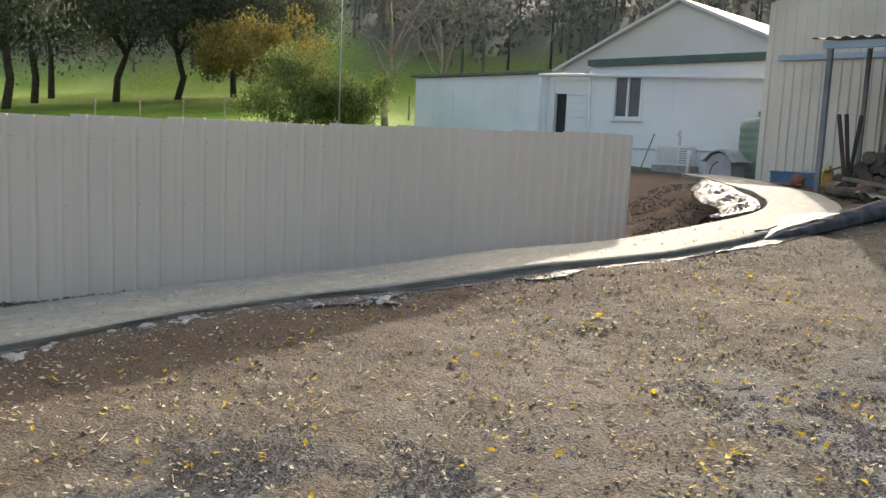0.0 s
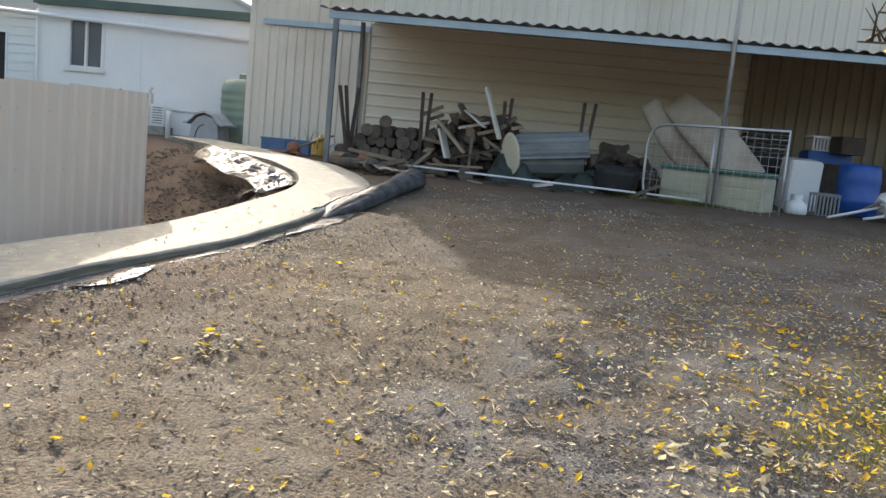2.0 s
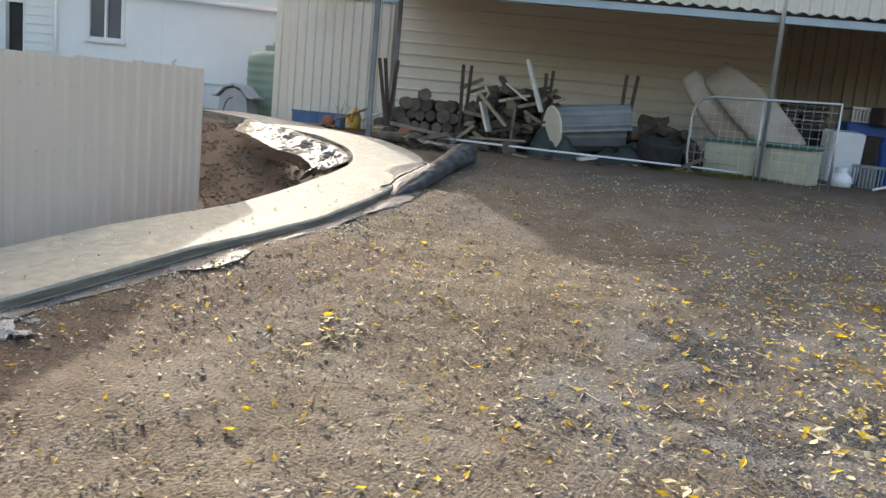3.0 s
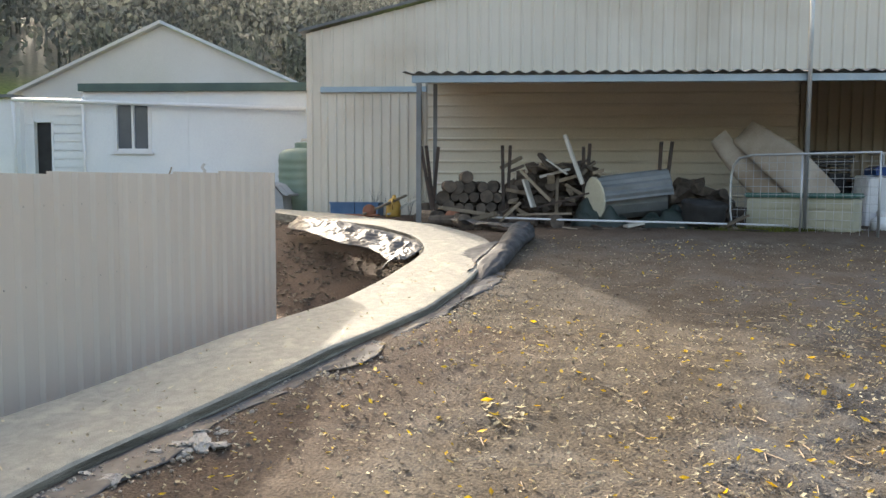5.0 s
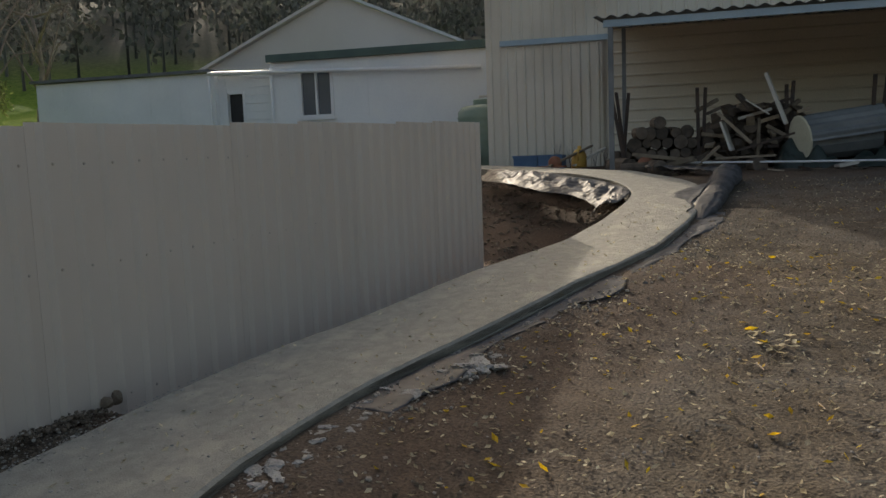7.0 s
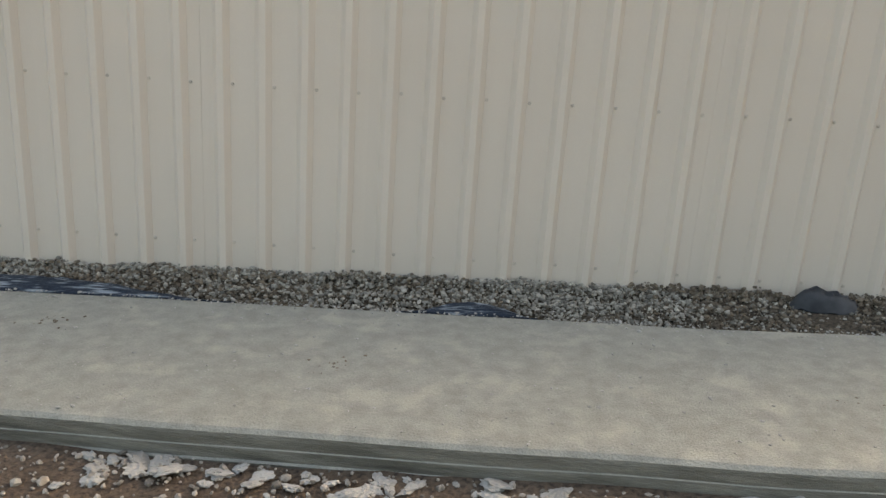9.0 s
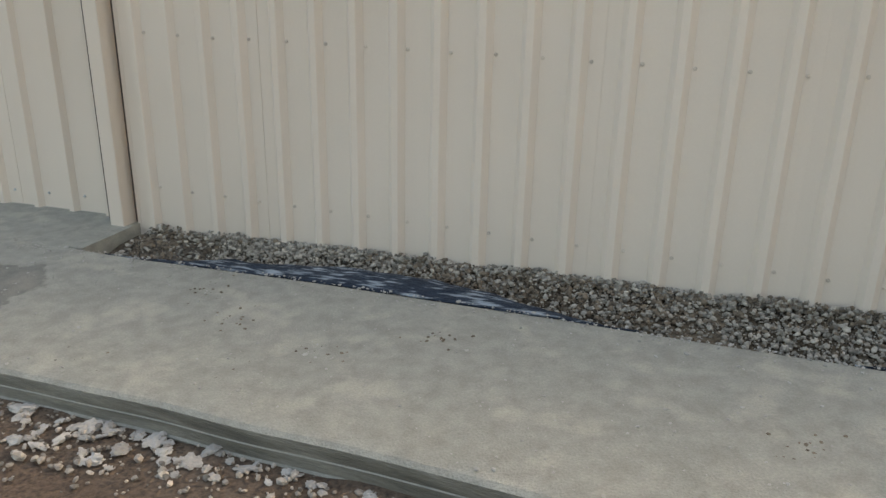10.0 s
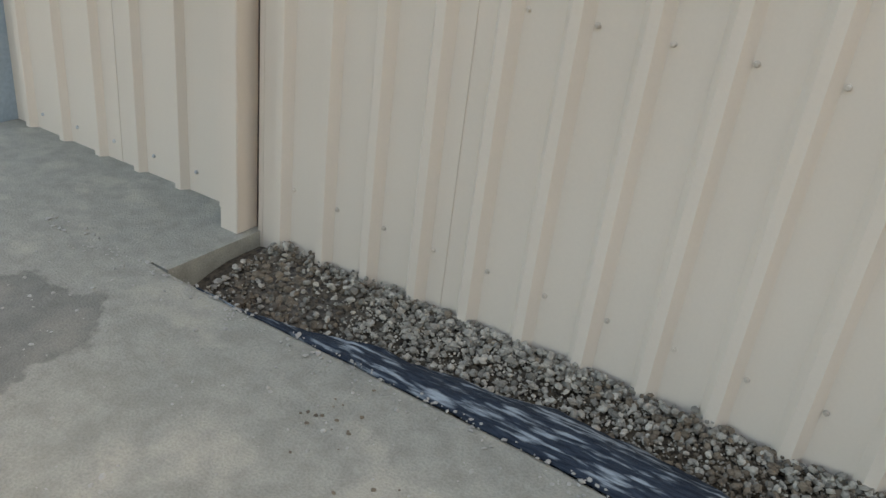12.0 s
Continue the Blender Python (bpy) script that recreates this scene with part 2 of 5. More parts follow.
def wet_patch(m, centre, radius):
    """A damp mark with a ragged outline on a surface."""
    nt = m.node_tree
    bs = nt.nodes["Principled BSDF"]
    src = bs.inputs["Base Color"].links[0].from_socket
    geo = nt.nodes.new("ShaderNodeNewGeometry")
    d = nt.nodes.new("ShaderNodeVectorMath")
    d.operation = 'DISTANCE'
    d.inputs[1].default_value = centre
    nt.links.new(geo.outputs["Position"], d.inputs[0])
    n = nt.nodes.new("ShaderNodeTexNoise")
    n.inputs["Scale"].default_value, n.inputs["Detail"].default_value = 6, 6
    nt.links.new(geo.outputs["Position"], n.inputs["Vector"])
    a = nt.nodes.new("ShaderNodeMath")
    a.operation = 'MULTIPLY_ADD'
    a.inputs[1].default_value, a.inputs[2].default_value = 0.5, -0.25
    nt.links.new(n.outputs[0], a.inputs[0])
    b = nt.nodes.new("ShaderNodeMath")
    nt.links.new(a.outputs[0], b.inputs[0])
    nt.links.new(d.outputs["Value"], b.inputs[1])
    r = nt.nodes.new("ShaderNodeMapRange")
    r.inputs[1].default_value, r.inputs[2].default_value = radius, radius - 0.03
    nt.links.new(b.outputs[0], r.inputs[0])
    x = nt.nodes.new("ShaderNodeMix")
    x.data_type, x.blend_type = 'RGBA', 'MULTIPLY'
    x.inputs[7].default_value = (0.62, 0.62, 0.63, 1)
    nt.links.new(r.outputs[0], x.inputs[0])
    nt.links.new(src, x.inputs[6])
    nt.links.new(x.outputs[2], bs.inputs["Base Color"])


wet_patch(M["concrete"], (-4.55, 6.42, -0.1), 0.33)


# ---- mesh helpers ----
def mesh_of(name, bm, material, smooth=False):
    me = bpy.data.meshes.new(name)
    bm.to_mesh(me)
    bm.free()
    me.materials.append(material)
    if smooth:
        for p in me.polygons:
            p.use_smooth = True
    return me


def part(name, bm, material, parent, label="", at=None, smooth=False):
    me = bm if isinstance(bm, bpy.types.Mesh) else mesh_of(name, bm, material, smooth)
    ob = new(name, me)
    ob.parent = parent
    if at is not None:
        ob.matrix_basis = at
    if label:
        tagged(ob, label)
    return ob


def thing(name, m, label, category, group="", kind=""):
    ob = new(name)
    ob.matrix_basis = m
    return tagged(ob, label, category, group, kind)


def single(name, bm, material, m, label, category, group="", kind="", smooth=False):
    ob = new(name, bm if isinstance(bm, bpy.types.Mesh) else mesh_of(name, bm, material, smooth))
    ob.matrix_basis = m
    return tagged(ob, label, category, group, kind)


def box(x0, y0, z0, x1, y1, z1, bevel=0.0, bm=None):
    bm = bm or bmesh.new()
    m = Matrix.Translation(((x0 + x1) / 2, (y0 + y1) / 2, (z0 + z1) / 2)) @ Matrix.Diagonal((abs(x1 - x0), abs(y1 - y0), abs(z1 - z0), 1))
    g = bmesh.ops.create_cube(bm, size=1, matrix=m)
    if bevel:
        vs = set(g["verts"])
        bmesh.ops.bevel(bm, geom=[e for e in bm.edges if e.verts[0] in vs and e.verts[1] in vs], offset=bevel, segments=2, affect='EDGES')
    return bm


def tube(pts, r, n=8, bm=None, r_end=None):
    """A round bar along points, tapering to r_end."""
    bm = bm or bmesh.new()
    pts = [Vector(p) for p in pts]
    rings = []
    for i, p in enumerate(pts):
        d = (pts[min(i + 1, len(pts) - 1)] - pts[max(i - 1, 0)]).normalized()
        a = d.orthogonal().normalized() if i == 0 else (rings[-1][1] - d * rings[-1][1].dot(d)).normalized()
        b = d.cross(a)
        q = r if r_end is None else r + (r_end - r) * i / max(1, len(pts) - 1)
        vs = [bm.verts.new(p + (a * math.cos(k * math.tau / n) + b * math.sin(k * math.tau / n)) * q) for k in range(n)]
        rings.append((vs, a))
    for (u, _), (v, _) in zip(rings, rings[1:]):
        for k in range(n):
            bm.faces.new((u[k], u[(k + 1) % n], v[(k + 1) % n], v[k]))
    bm.faces.new(rings[0][0][::-1])
    bm.faces.new(rings[-1][0])
    return bm


def lathe(profile, n=24, bm=None, m=Matrix()):
    """Turned solid from (radius, z) pairs."""
    bm = bm or bmesh.new()
    rings = [[bm.verts.new(m @ Vector((r * math.cos(k * math.tau / n), r * math.sin(k * math.tau / n), z))) for k in range(n)] for r, z in profile]
    for u, v in zip(rings, rings[1:]):
        for k in range(n):
            bm.faces.new((u[k], u[(k + 1) % n], v[(k + 1) % n], v[k]))
    bm.faces.new(rings[0][::-1])
    bm.faces.new(rings[-1])
    return bm


def ribbed(ribs, pitch, z0, z1, height=0.024, top=0.022, foot=0.05, thick=0.004, slope=0.0):
    """Steel sheet with upright trapezoid ribs: x along, ribs towards -y. slope: rise of the top per metre."""
    prof = []
    for k in range(ribs):
        c = (k + 0.5) * pitch
        prof += [(k * pitch, 0), (c - foot / 2, 0), (c - top / 2, -height), (c + top / 2, -height), (c + foot / 2, 0)]
    prof.append((ribs * pitch, 0))
    bm = bmesh.new()
    rows = []
    for off in (0, thick):
        rows.append(([bm.verts.new((x, y + off, z0)) for x, y in prof], [bm.verts.new((x, y + off, z1 + slope * x)) for x, y in prof]))
    (a0, a1), (b0, b1) = rows
    for i in range(len(prof) - 1):
        bm.faces.new((a0[i], a0[i + 1], a1[i + 1], a1[i]))
        bm.faces.new((b0[i + 1], b0[i], b1[i], b1[i + 1]))
        bm.faces.new((a1[i], a1[i + 1], b1[i + 1], b1[i]))
        bm.faces.new((a0[i + 1], a0[i], b0[i], b0[i + 1]))
    for i in (0, -1):
        bm.faces.new((a0[i], a1[i], b1[i], b0[i]))
    bmesh.ops.recalc_face_normals(bm, faces=bm.faces)
    return bm


def waved(length, width, pitch=0.076, amp=0.009, thick=0.003, arc=0.0):
    """Corrugated sheet: waves along x, flat along y; arc bends it round the y axis by that radius."""
    bm = bmesh.new()
    n = max(2, int(length / pitch * 6))
    loops = []
    for off in (amp, amp - thick):
        lo = []
        for y in (0, width):
            row = []
            for i in range(n + 1):
                x = length * i / n
                z = amp * math.sin(x / pitch * math.tau) + off
                if arc:
                    t = x / arc
                    row.append(bm.verts.new(((arc + z) * math.sin(t), y, (arc + z) * math.cos(t))))
                else:
                    row.append(bm.verts.new((x, y, z)))
            lo.append(row)
        loops.append(lo)
    (a, b), (c, d) = loops
    for i in range(n):
        bm.faces.new((a[i], a[i + 1], b[i + 1], b[i]))
        bm.faces.new((c[i + 1], c[i], d[i], d[i + 1]))
        bm.faces.new((a[i + 1], a[i], c[i], c[i + 1]))
        bm.faces.new((b[i], b[i + 1], d[i + 1], d[i]))
    for i in (0, n):
        bm.faces.new((a[i], b[i], d[i], c[i]))
    bmesh.ops.recalc_face_normals(bm, faces=bm.faces)
    return bm


def stone(r, seed, flat=0.7, bm=None, at=(0, 0, 0), sub=1):
    """A broken stone: a rough ball, squashed and dented."""
    rnd = random.Random(seed)
    bm = bm or bmesh.new()
    g = bmesh.ops.create_icosphere(bm, subdivisions=sub, radius=r)
    off = Vector((rnd.random() * 50, rnd.random() * 50, rnd.random() * 50))
    turn = Euler((rnd.random() * 6, rnd.random() * 6, rnd.random() * 6)).to_matrix()
    sx, sy = rnd.uniform(0.7, 1.3), rnd.uniform(0.7, 1.3)
    for v in g["verts"]:
        k = 1 + 0.45 * noise.noise(v.co / r * 0.9 + off)
        v.co = turn @ Vector((v.co.x * sx * k, v.co.y * sy * k, v.co.z * k))
        v.co.z *= flat
        v.co += Vector(at)
    return bm


def soup(name, verts, faces, material, label, category):
    """A heap that nobody could count, as one mesh."""
    me = bpy.data.meshes.new(name)
    me.from_pydata(verts, [], faces)
    me.materials.append(material)
    return tagged(new(name, me), label, category, kind="stuff")


# ---- the lie of the land ----
YAW = radians(9.5)
YARD = Matrix.Translation((1.2, -0.05, 0.10)) @ Matrix.Rotation(YAW, 4, 'Z')
YARD_INV = YARD.inverted()
PROFILE_X = [-40, -8, -4, 0, 3.5, 4.5, 5.7, 6.9, 8.2, 11.1, 16, 22, 60]
PROFILE_Z = [-2.0, -.34, -.2, 0.0, .24, .3, .46, .55, .71, 1.0, 1.09, 1.2, 2.2]
FENCE_Y, FENCE_X0, FENCE_X1 = 7.4, -4.38, 9.42
SLAB_LINE = [(-9, 6.47), (-4, 6.46), (-2.5, 6.42), (-0.5, 6.30), (1.5, 6.21), (3, 6.30), (4.3, 6.21), (5.3, 5.96), (6.4, 5.66), (7.5, 5.42), (8.6, 5.32),
             (9.6, 5.36), (10.5, 5.68), (11.4, 6.5), (12.5, 7.7), (13.7, 8.95), (14.6, 10.2)]
SLAB_HALF = [0.52, 0.53, 0.53, 0.54, 0.53, 0.44, 0.45, 0.46, 0.46, 0.42, 0.40, 0.40, 0.42, 0.45, 0.45, 0.45, 0.45]


def base_z(x, y):
    u = YARD_INV @ Vector((x, y, 0))
    return float(np.interp(u.x, PROFILE_X, PROFILE_Z))


def slab_back(x):
    return float(np.interp(x, [p[0] for p in SLAB_LINE[:12]], [p[1] + h for p, h in zip(SLAB_LINE[:12], SLAB_HALF)]))


def land(x, y):
    z = base_z(x, y)
    far = x * 0.8 + y * 0.6
    if y > slab_back(x) - 0.1 and x > -12 and far < 40:
        low = float(np.interp(x, [-12, -4.4, -4.2, 0, 3.0, 3.7, 4.3, 8.6, 9.6, 11.0, 12.6, 14], [-.4, -.2, -.14, .02, .12, .10, -.1, -.05, .12, .55, .98, 1.06]))
        edge = y - slab_back(x)
        k = min(1, max(0, edge / (0.25 if x < 8.5 else 0.25 + (x - 8.5) * 0.5)))
        z = z - 0.03 + (low - z + 0.03) * k
        if y > 11:
            z += (base_z(x, y) - z) * min(1, (y - 11) / 6)
    front = slab_back(x) - 2 * 0.48
    if 1.0 < x < 9 and front - 0.8 < y < front + 0.3:
        z += 0.05 * min(1, (x - 1.0) / 1.5) * min(1, (y - front + 0.8) / 0.6)
    if far > 22:
        z += 0.075 * (far - 22)
    if far > 70:
        up = min(1, max(0, (math.degrees(math.atan2(y, x)) - 14) / 9))
        z += (0.245 + 0.075 * up) * (min(far, 260) - 70) * (0.75 + 0.25 * math.sin(x * 0.021 + 1.3) + 0.12 * math.sin(y * 0.034))
    return z


def graded(lo, hi, step, reach, dense=None):
    a = list(np.arange(lo, hi + step / 2, step))
    if dense:
        d0, d1, fine = dense
        a = [v for v in a if v < d0] + list(np.arange(d0, d1, fine)) + [v for v in a if v > d1]
    up, dn, s = [], [], step
    x, y = hi, lo
    while x < reach or y > -reach:
        s = min(s * 1.16, 30)
        x, y = x + s, y - s
        up.append(x)
        dn.append(y)
    return dn[::-1] + a + up


STONY = [(5.1, 2.6, .45), (5.95, 2.25, .5), (5.3, 1.6, .6), (4.9, 1.4, .9), (4.7, .4, 1.3), (2.4, 3.4, .45), (3.2, 2.7, .5), (6.9, 1.3, 1.1), (8.6, .4, 1.2)]


def build_ground():
    xs, ys = graded(-6, 15, 0.14, 700, (1.5, 9.0, 0.036)), graded(-2, 9, 0.14, 700, (-0.6, 5.6, 0.036))
    verts, cover = [], []
    for y in ys:
        for x in xs:
            z = land(x, y)
            far = x * 0.8 + y * 0.6
            near = -6 < x < 15 and -2 < y < 9
            if near:
                z += 0.018 * noise.noise((x * 1.3, y * 1.3, 0)) + 0.010 * noise.noise((x * 5, y * 5, 3))
                if y < slab_back(x) - 0.95:
                    z += 0.006 * noise.noise((x * 9, y * 9, 7)) + 0.009 * max(0, noise.noise((x * 17, y * 17, 5)) - .15) + 0.003 * noise.noise((x * 31, y * 31, 1))
                if y > slab_back(x) + 0.1 and x > 8:
                    z += 0.07 * noise.noise((x * 2.2, y * 2.2, 9)) + 0.03 * noise.noise((x * 6, y * 6, 2))
            verts.append((x, y, z))
            u = YARD_INV @ Vector((x, y, 0))
            grass = min(1, max(0, (far - 21) / 3)) if far > 0 else 0
            soil = 1.0 if (y > slab_back(x) and x > 3.5 and far < 21) else 0
            soil = max(soil, 0.75 * max(0, 1 - abs(slab_back(x) - 1.4 - y) / 0.9) if x < 7 else 0)
            if u.x > 10.6 and u.y < 5:
                soil = max(soil, min(0.8, (u.x - 10.6)))
            wood = min(1, max(0, (far - 72) / 12)) * (0 if 0.40 < math.atan2(x, max(y, .1)) < 0.50 else 1)
            lawn = min(1, max(0, (1.3 - math.hypot(u.x - 4.4, (u.y + 1.0) * 0.8)) / 0.8)) * 0.6
            stones = 0.25 + 0.5 * noise.noise((x * .5, y * .5, 12))
            for cx, cy, r in STONY:
                stones += 0.95 * math.exp(-((x - cx) ** 2 + (y - cy) ** 2) / (r * r))
            cover.append((max(grass, lawn * .12), soil, wood, min(1, max(0, stones))))
    nx = len(xs)
    faces = [(j * nx + i, j * nx + i + 1, (j + 1) * nx + i + 1, (j + 1) * nx + i) for j in range(len(ys) - 1) for i in range(nx - 1)]
    me = bpy.data.meshes.new("ground")
    me.from_pydata(verts, [], faces)
    at = me.color_attributes.new("cover", 'FLOAT_COLOR', 'POINT')
    at.data.foreach_set("color", np.array(cover, dtype=np.float32).ravel())
    me.materials.append(M["ground"])
    for p in me.polygons:
        p.use_smooth = True
    return tagged(new("ground", me), "brown dirt yard with gravel patches and grass beyond", "ground", kind="structure")


build_ground()


def spline(points, values, step):
    """Evenly spaced points along a smooth line, with the side vector and the value there."""
    out = []
    n = len(points)
    for i in range(n - 1):
        p = [Vector(points[min(max(i + k, 0), n - 1)]) for k in (-1, 0, 1, 2)]
        m = max(1, int((p[2] - p[1]).length / step))
        for j in range(m):
            t = j / m
            q = 0.5 * ((2 * p[1]) + (p[2] - p[0]) * t + (2 * p[0] - 5 * p[1] + 4 * p[2] - p[3]) * t * t + (3 * p[1] - p[0] - 3 * p[2] + p[3]) * t ** 3)
            out.append((q, values[i] + (values[i + 1] - values[i]) * t))
    out.append((Vector(points[-1]), values[-1]))
    res = []
    for i, (q, v) in enumerate(out):
        d = (out[min(i + 1, len(out) - 1)][0] - out[max(i - 1, 0)][0]).normalized()
        res.append((q, Vector((-d.y, d.x)), v))
    return res


SLAB = spline(SLAB_LINE, SLAB_HALF, 0.12)


def slab_at(x):
    """Middle, side vector and half width of the path at this x, between its points."""
    i = min(range(len(SLAB) - 1), key=lambda k: abs(SLAB[k][0].x - x) + abs(SLAB[k + 1][0].x - x))
    a, c = SLAB[i], SLAB[i + 1]
    d = c[0].x - a[0].x
    t = min(1.0, max(0.0, (x - a[0].x) / d)) if abs(d) > 1e-6 else 0.0
    return a[0].lerp(c[0], t), a[1].lerp(c[1], t).normalized(), a[2] + (c[2] - a[2]) * t


def slab_top(x, y):
    return base_z(x, y) + 0.10


def build_slab():
    bm = bmesh.new()
    prev = None
    for q, side, half in SLAB:
        lip = 0.012 * noise.noise((q.x * 2, q.y * 2, 5))
        cross = [(-half - 0.010 + lip, -0.20), (-half - 0.008 + lip, -0.110), (-half - 0.001 + lip, -0.104), (-half + lip, -0.066), (-half + 0.004 + lip, -0.063), (-half + 0.002 + lip, -0.03), (-half + 0.005 + lip, -0.018), (-half + 0.02 + lip, -0.005), (-half + 0.06, 0.0),
                 (-0.2, 0.002), (0.2, 0.002), (half - 0.03, 0.0), (half - 0.01 + lip, -0.01) if q.x > -4.4 else (half - 0.01, 0.0), (half + (lip if q.x > -4.4 else 0), -0.16 if q.x > -4.4 else 0.0)]
        row = []
        for off, dz in cross:
            p = q + side * off
            row.append(bm.verts.new((p.x, p.y, slab_top(q.x, q.y) + dz)))
        if prev:
            for i in range(len(row) - 1):
                bm.faces.new((prev[i], row[i], row[i + 1], prev[i + 1]))
        else:
            bm.faces.new(row)
        prev = row
    bm.faces.new(prev[::-1])
    bmesh.ops.recalc_face_normals(bm, faces=bm.faces)
    # steep faces take the darker, streaked concrete
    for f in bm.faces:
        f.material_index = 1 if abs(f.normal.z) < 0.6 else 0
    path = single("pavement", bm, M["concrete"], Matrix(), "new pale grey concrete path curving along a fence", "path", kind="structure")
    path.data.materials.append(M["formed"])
    apron = bmesh.new()
    n = 36
    rows = []
    for i in range(n + 1):
        x = -9 + i * (4.6 / n)
        q = min(SLAB, key=lambda s: abs(s[0].x - x))
        back = q[0].y + q[2] + 0.0005
        z = slab_top(x, q[0].y)
        rows.append([apron.verts.new((x, yy, zz)) for yy, zz in ((back, z - 0.16), (back, z - 0.001), (7.49, z - 0.001), (7.49, z - 0.16))])
    for a, b in zip(rows, rows[1:]):
        for i in range(3):
            apron.faces.new((a[i], a[i + 1], b[i + 1], b[i]))
    apron.faces.new(rows[-1])
    apron.faces.new(rows[0][::-1])
    bmesh.ops.recalc_face_normals(apron, faces=apron.faces)
    single("pavement", apron, M["concrete"], Matrix(), "concrete apron running up to a steel wall", "path", kind="structure")


build_slab()


# ---- the cream fence along the path ----
def build_fence():
    f = thing("fence", pose(0, FENCE_Y, 0), "cream ribbed steel sheet fence beside a concrete path", "fence", kind="structure")
    ribs, pitch = 4, 0.195
    me = mesh_of("panel", ribbed(ribs, pitch, -0.32, 1.70, 0.030, 0.030, 0.078), M["fence"])
    screw = mesh_of("screw", lathe([(0.0085, 0), (0.0085, 0.002), (0.006, 0.003), (0.006, 0.008), (0.004, 0.009)], 8, m=Matrix.Rotation(radians(90), 4, 'X')), M["screwhead"])
    x = -4.3875
    part("filler_strip", box(-4.410, 0, -0.32, -4.389, 0.004, 1.70), M["fence"], f)
    # added dark box behind the junction: stops sun leaking through, darkens the gap
    part("gap_backing", box(-4.62, 0.02, -0.4, -4.30, 0.10, 1.72), M["rust"], f)
    k = 0
    short = mesh_of("panel", ribbed(3, 0.152, -0.32, 1.70, 0.030, 0.030, 0.078), M["fence"])
    while x < 9.2:
        lift = 0.007 * math.sin(k * 2.1)
        part("panel", me if x < 8.5 else short, None, f, at=pose(x, 0.003 * (k % 2), (0.03 * (x + 4) / 13 if x < 1.2 else -0.11 + 0.019 * x) + lift))
        for r in range(ribs if x < 8.5 else 3):
            for z in (0.112, 0.877, 1.42):
                if x < 4 or z > 0.5:
                    part("screw", screw, None, f, at=pose(x + (r + 0.5) * (pitch if x < 8.5 else 0.152) + 0.05, -0.0005 + 0.003 * (k % 2), z + 0.006 * (x + 2) + random.uniform(-.004, .004)))
        x += ribs * pitch
        k += 1
    for z in (0.2, 0.9, 1.3):
        part("rail", box(FENCE_X0 + .06, 0.01, z, 9.32, 0.05, z + 0.06), M["galv"], f)
    p = -3.0
    while p < 9.3:
        part("post", box(p, 0.05, -0.4, p + 0.06, 0.11, 1.40), M["galv"], f)
        p += 2.4
    return f


build_fence()


def build_end_wall():
    w = thing("wall_west", pose(-8.70, 7.475, 0), "cream ribbed steel wall standing on a concrete apron", "wall", kind="structure")
    me = mesh_of("panel", ribbed(3, 0.253, -0.30, 2.6, 0.03, 0.032, 0.07), M["fence"])
    for k in range(3, 5):
        part("panel", me, None, w, at=pose(k * 0.76 + 0.38, -0.002 * (k % 2), 0.0))
    part("corner_flashing", box(4.175, -0.15, -0.30, 4.262, 0.02, 2.6, 0.003), M["fence"], w, "folded cream corner flashing")
    part("backing", box(2.68, 0.03, -0.4, 4.16, 0.08, 2.6), M["galv"], w)
    part("end_post", box(2.58, -0.10, -0.35, 2.66, 0.04, 2.6, 0.004), M["bluerail"], w, "grey steel end post")
    for k in range(6, 12):
        part("screw", lathe([(0.008, 0), (0.008, 0.003), (0.005, 0.008)], 8, m=Matrix.Rotation(radians(90), 4, 'X')), M["galv"], w, at=pose(1.35 + k * 0.253, -0.002, -0.17 + k * 0.0127))


build_end_wall()


# ---- the cream shed with its lean-to ----
def upright_face(name, parent, y_left, y_right, z0, top, x, material, pitch=0.2, ribs=4, height=0.03):
    """Ribbed cladding on a face that looks towards -x; top(y) gives the height."""
    y, out = y_left, []
    w = ribs * pitch
    while y > y_right + 1e-6:
        e = max(y - w, y_right)
        n = max(1, round((y - e) / pitch))
        s = (top(e) - top(y)) / (y - e)
        bm = ribbed(n, (y - e) / n, z0, top(y), height, 0.03, 0.06, slope=s)
        part(name, bm, material, parent, at=Matrix.Translation((x, y, 0)) @ Matrix.Rotation(radians(-90), 4, 'Z'))
        y = e


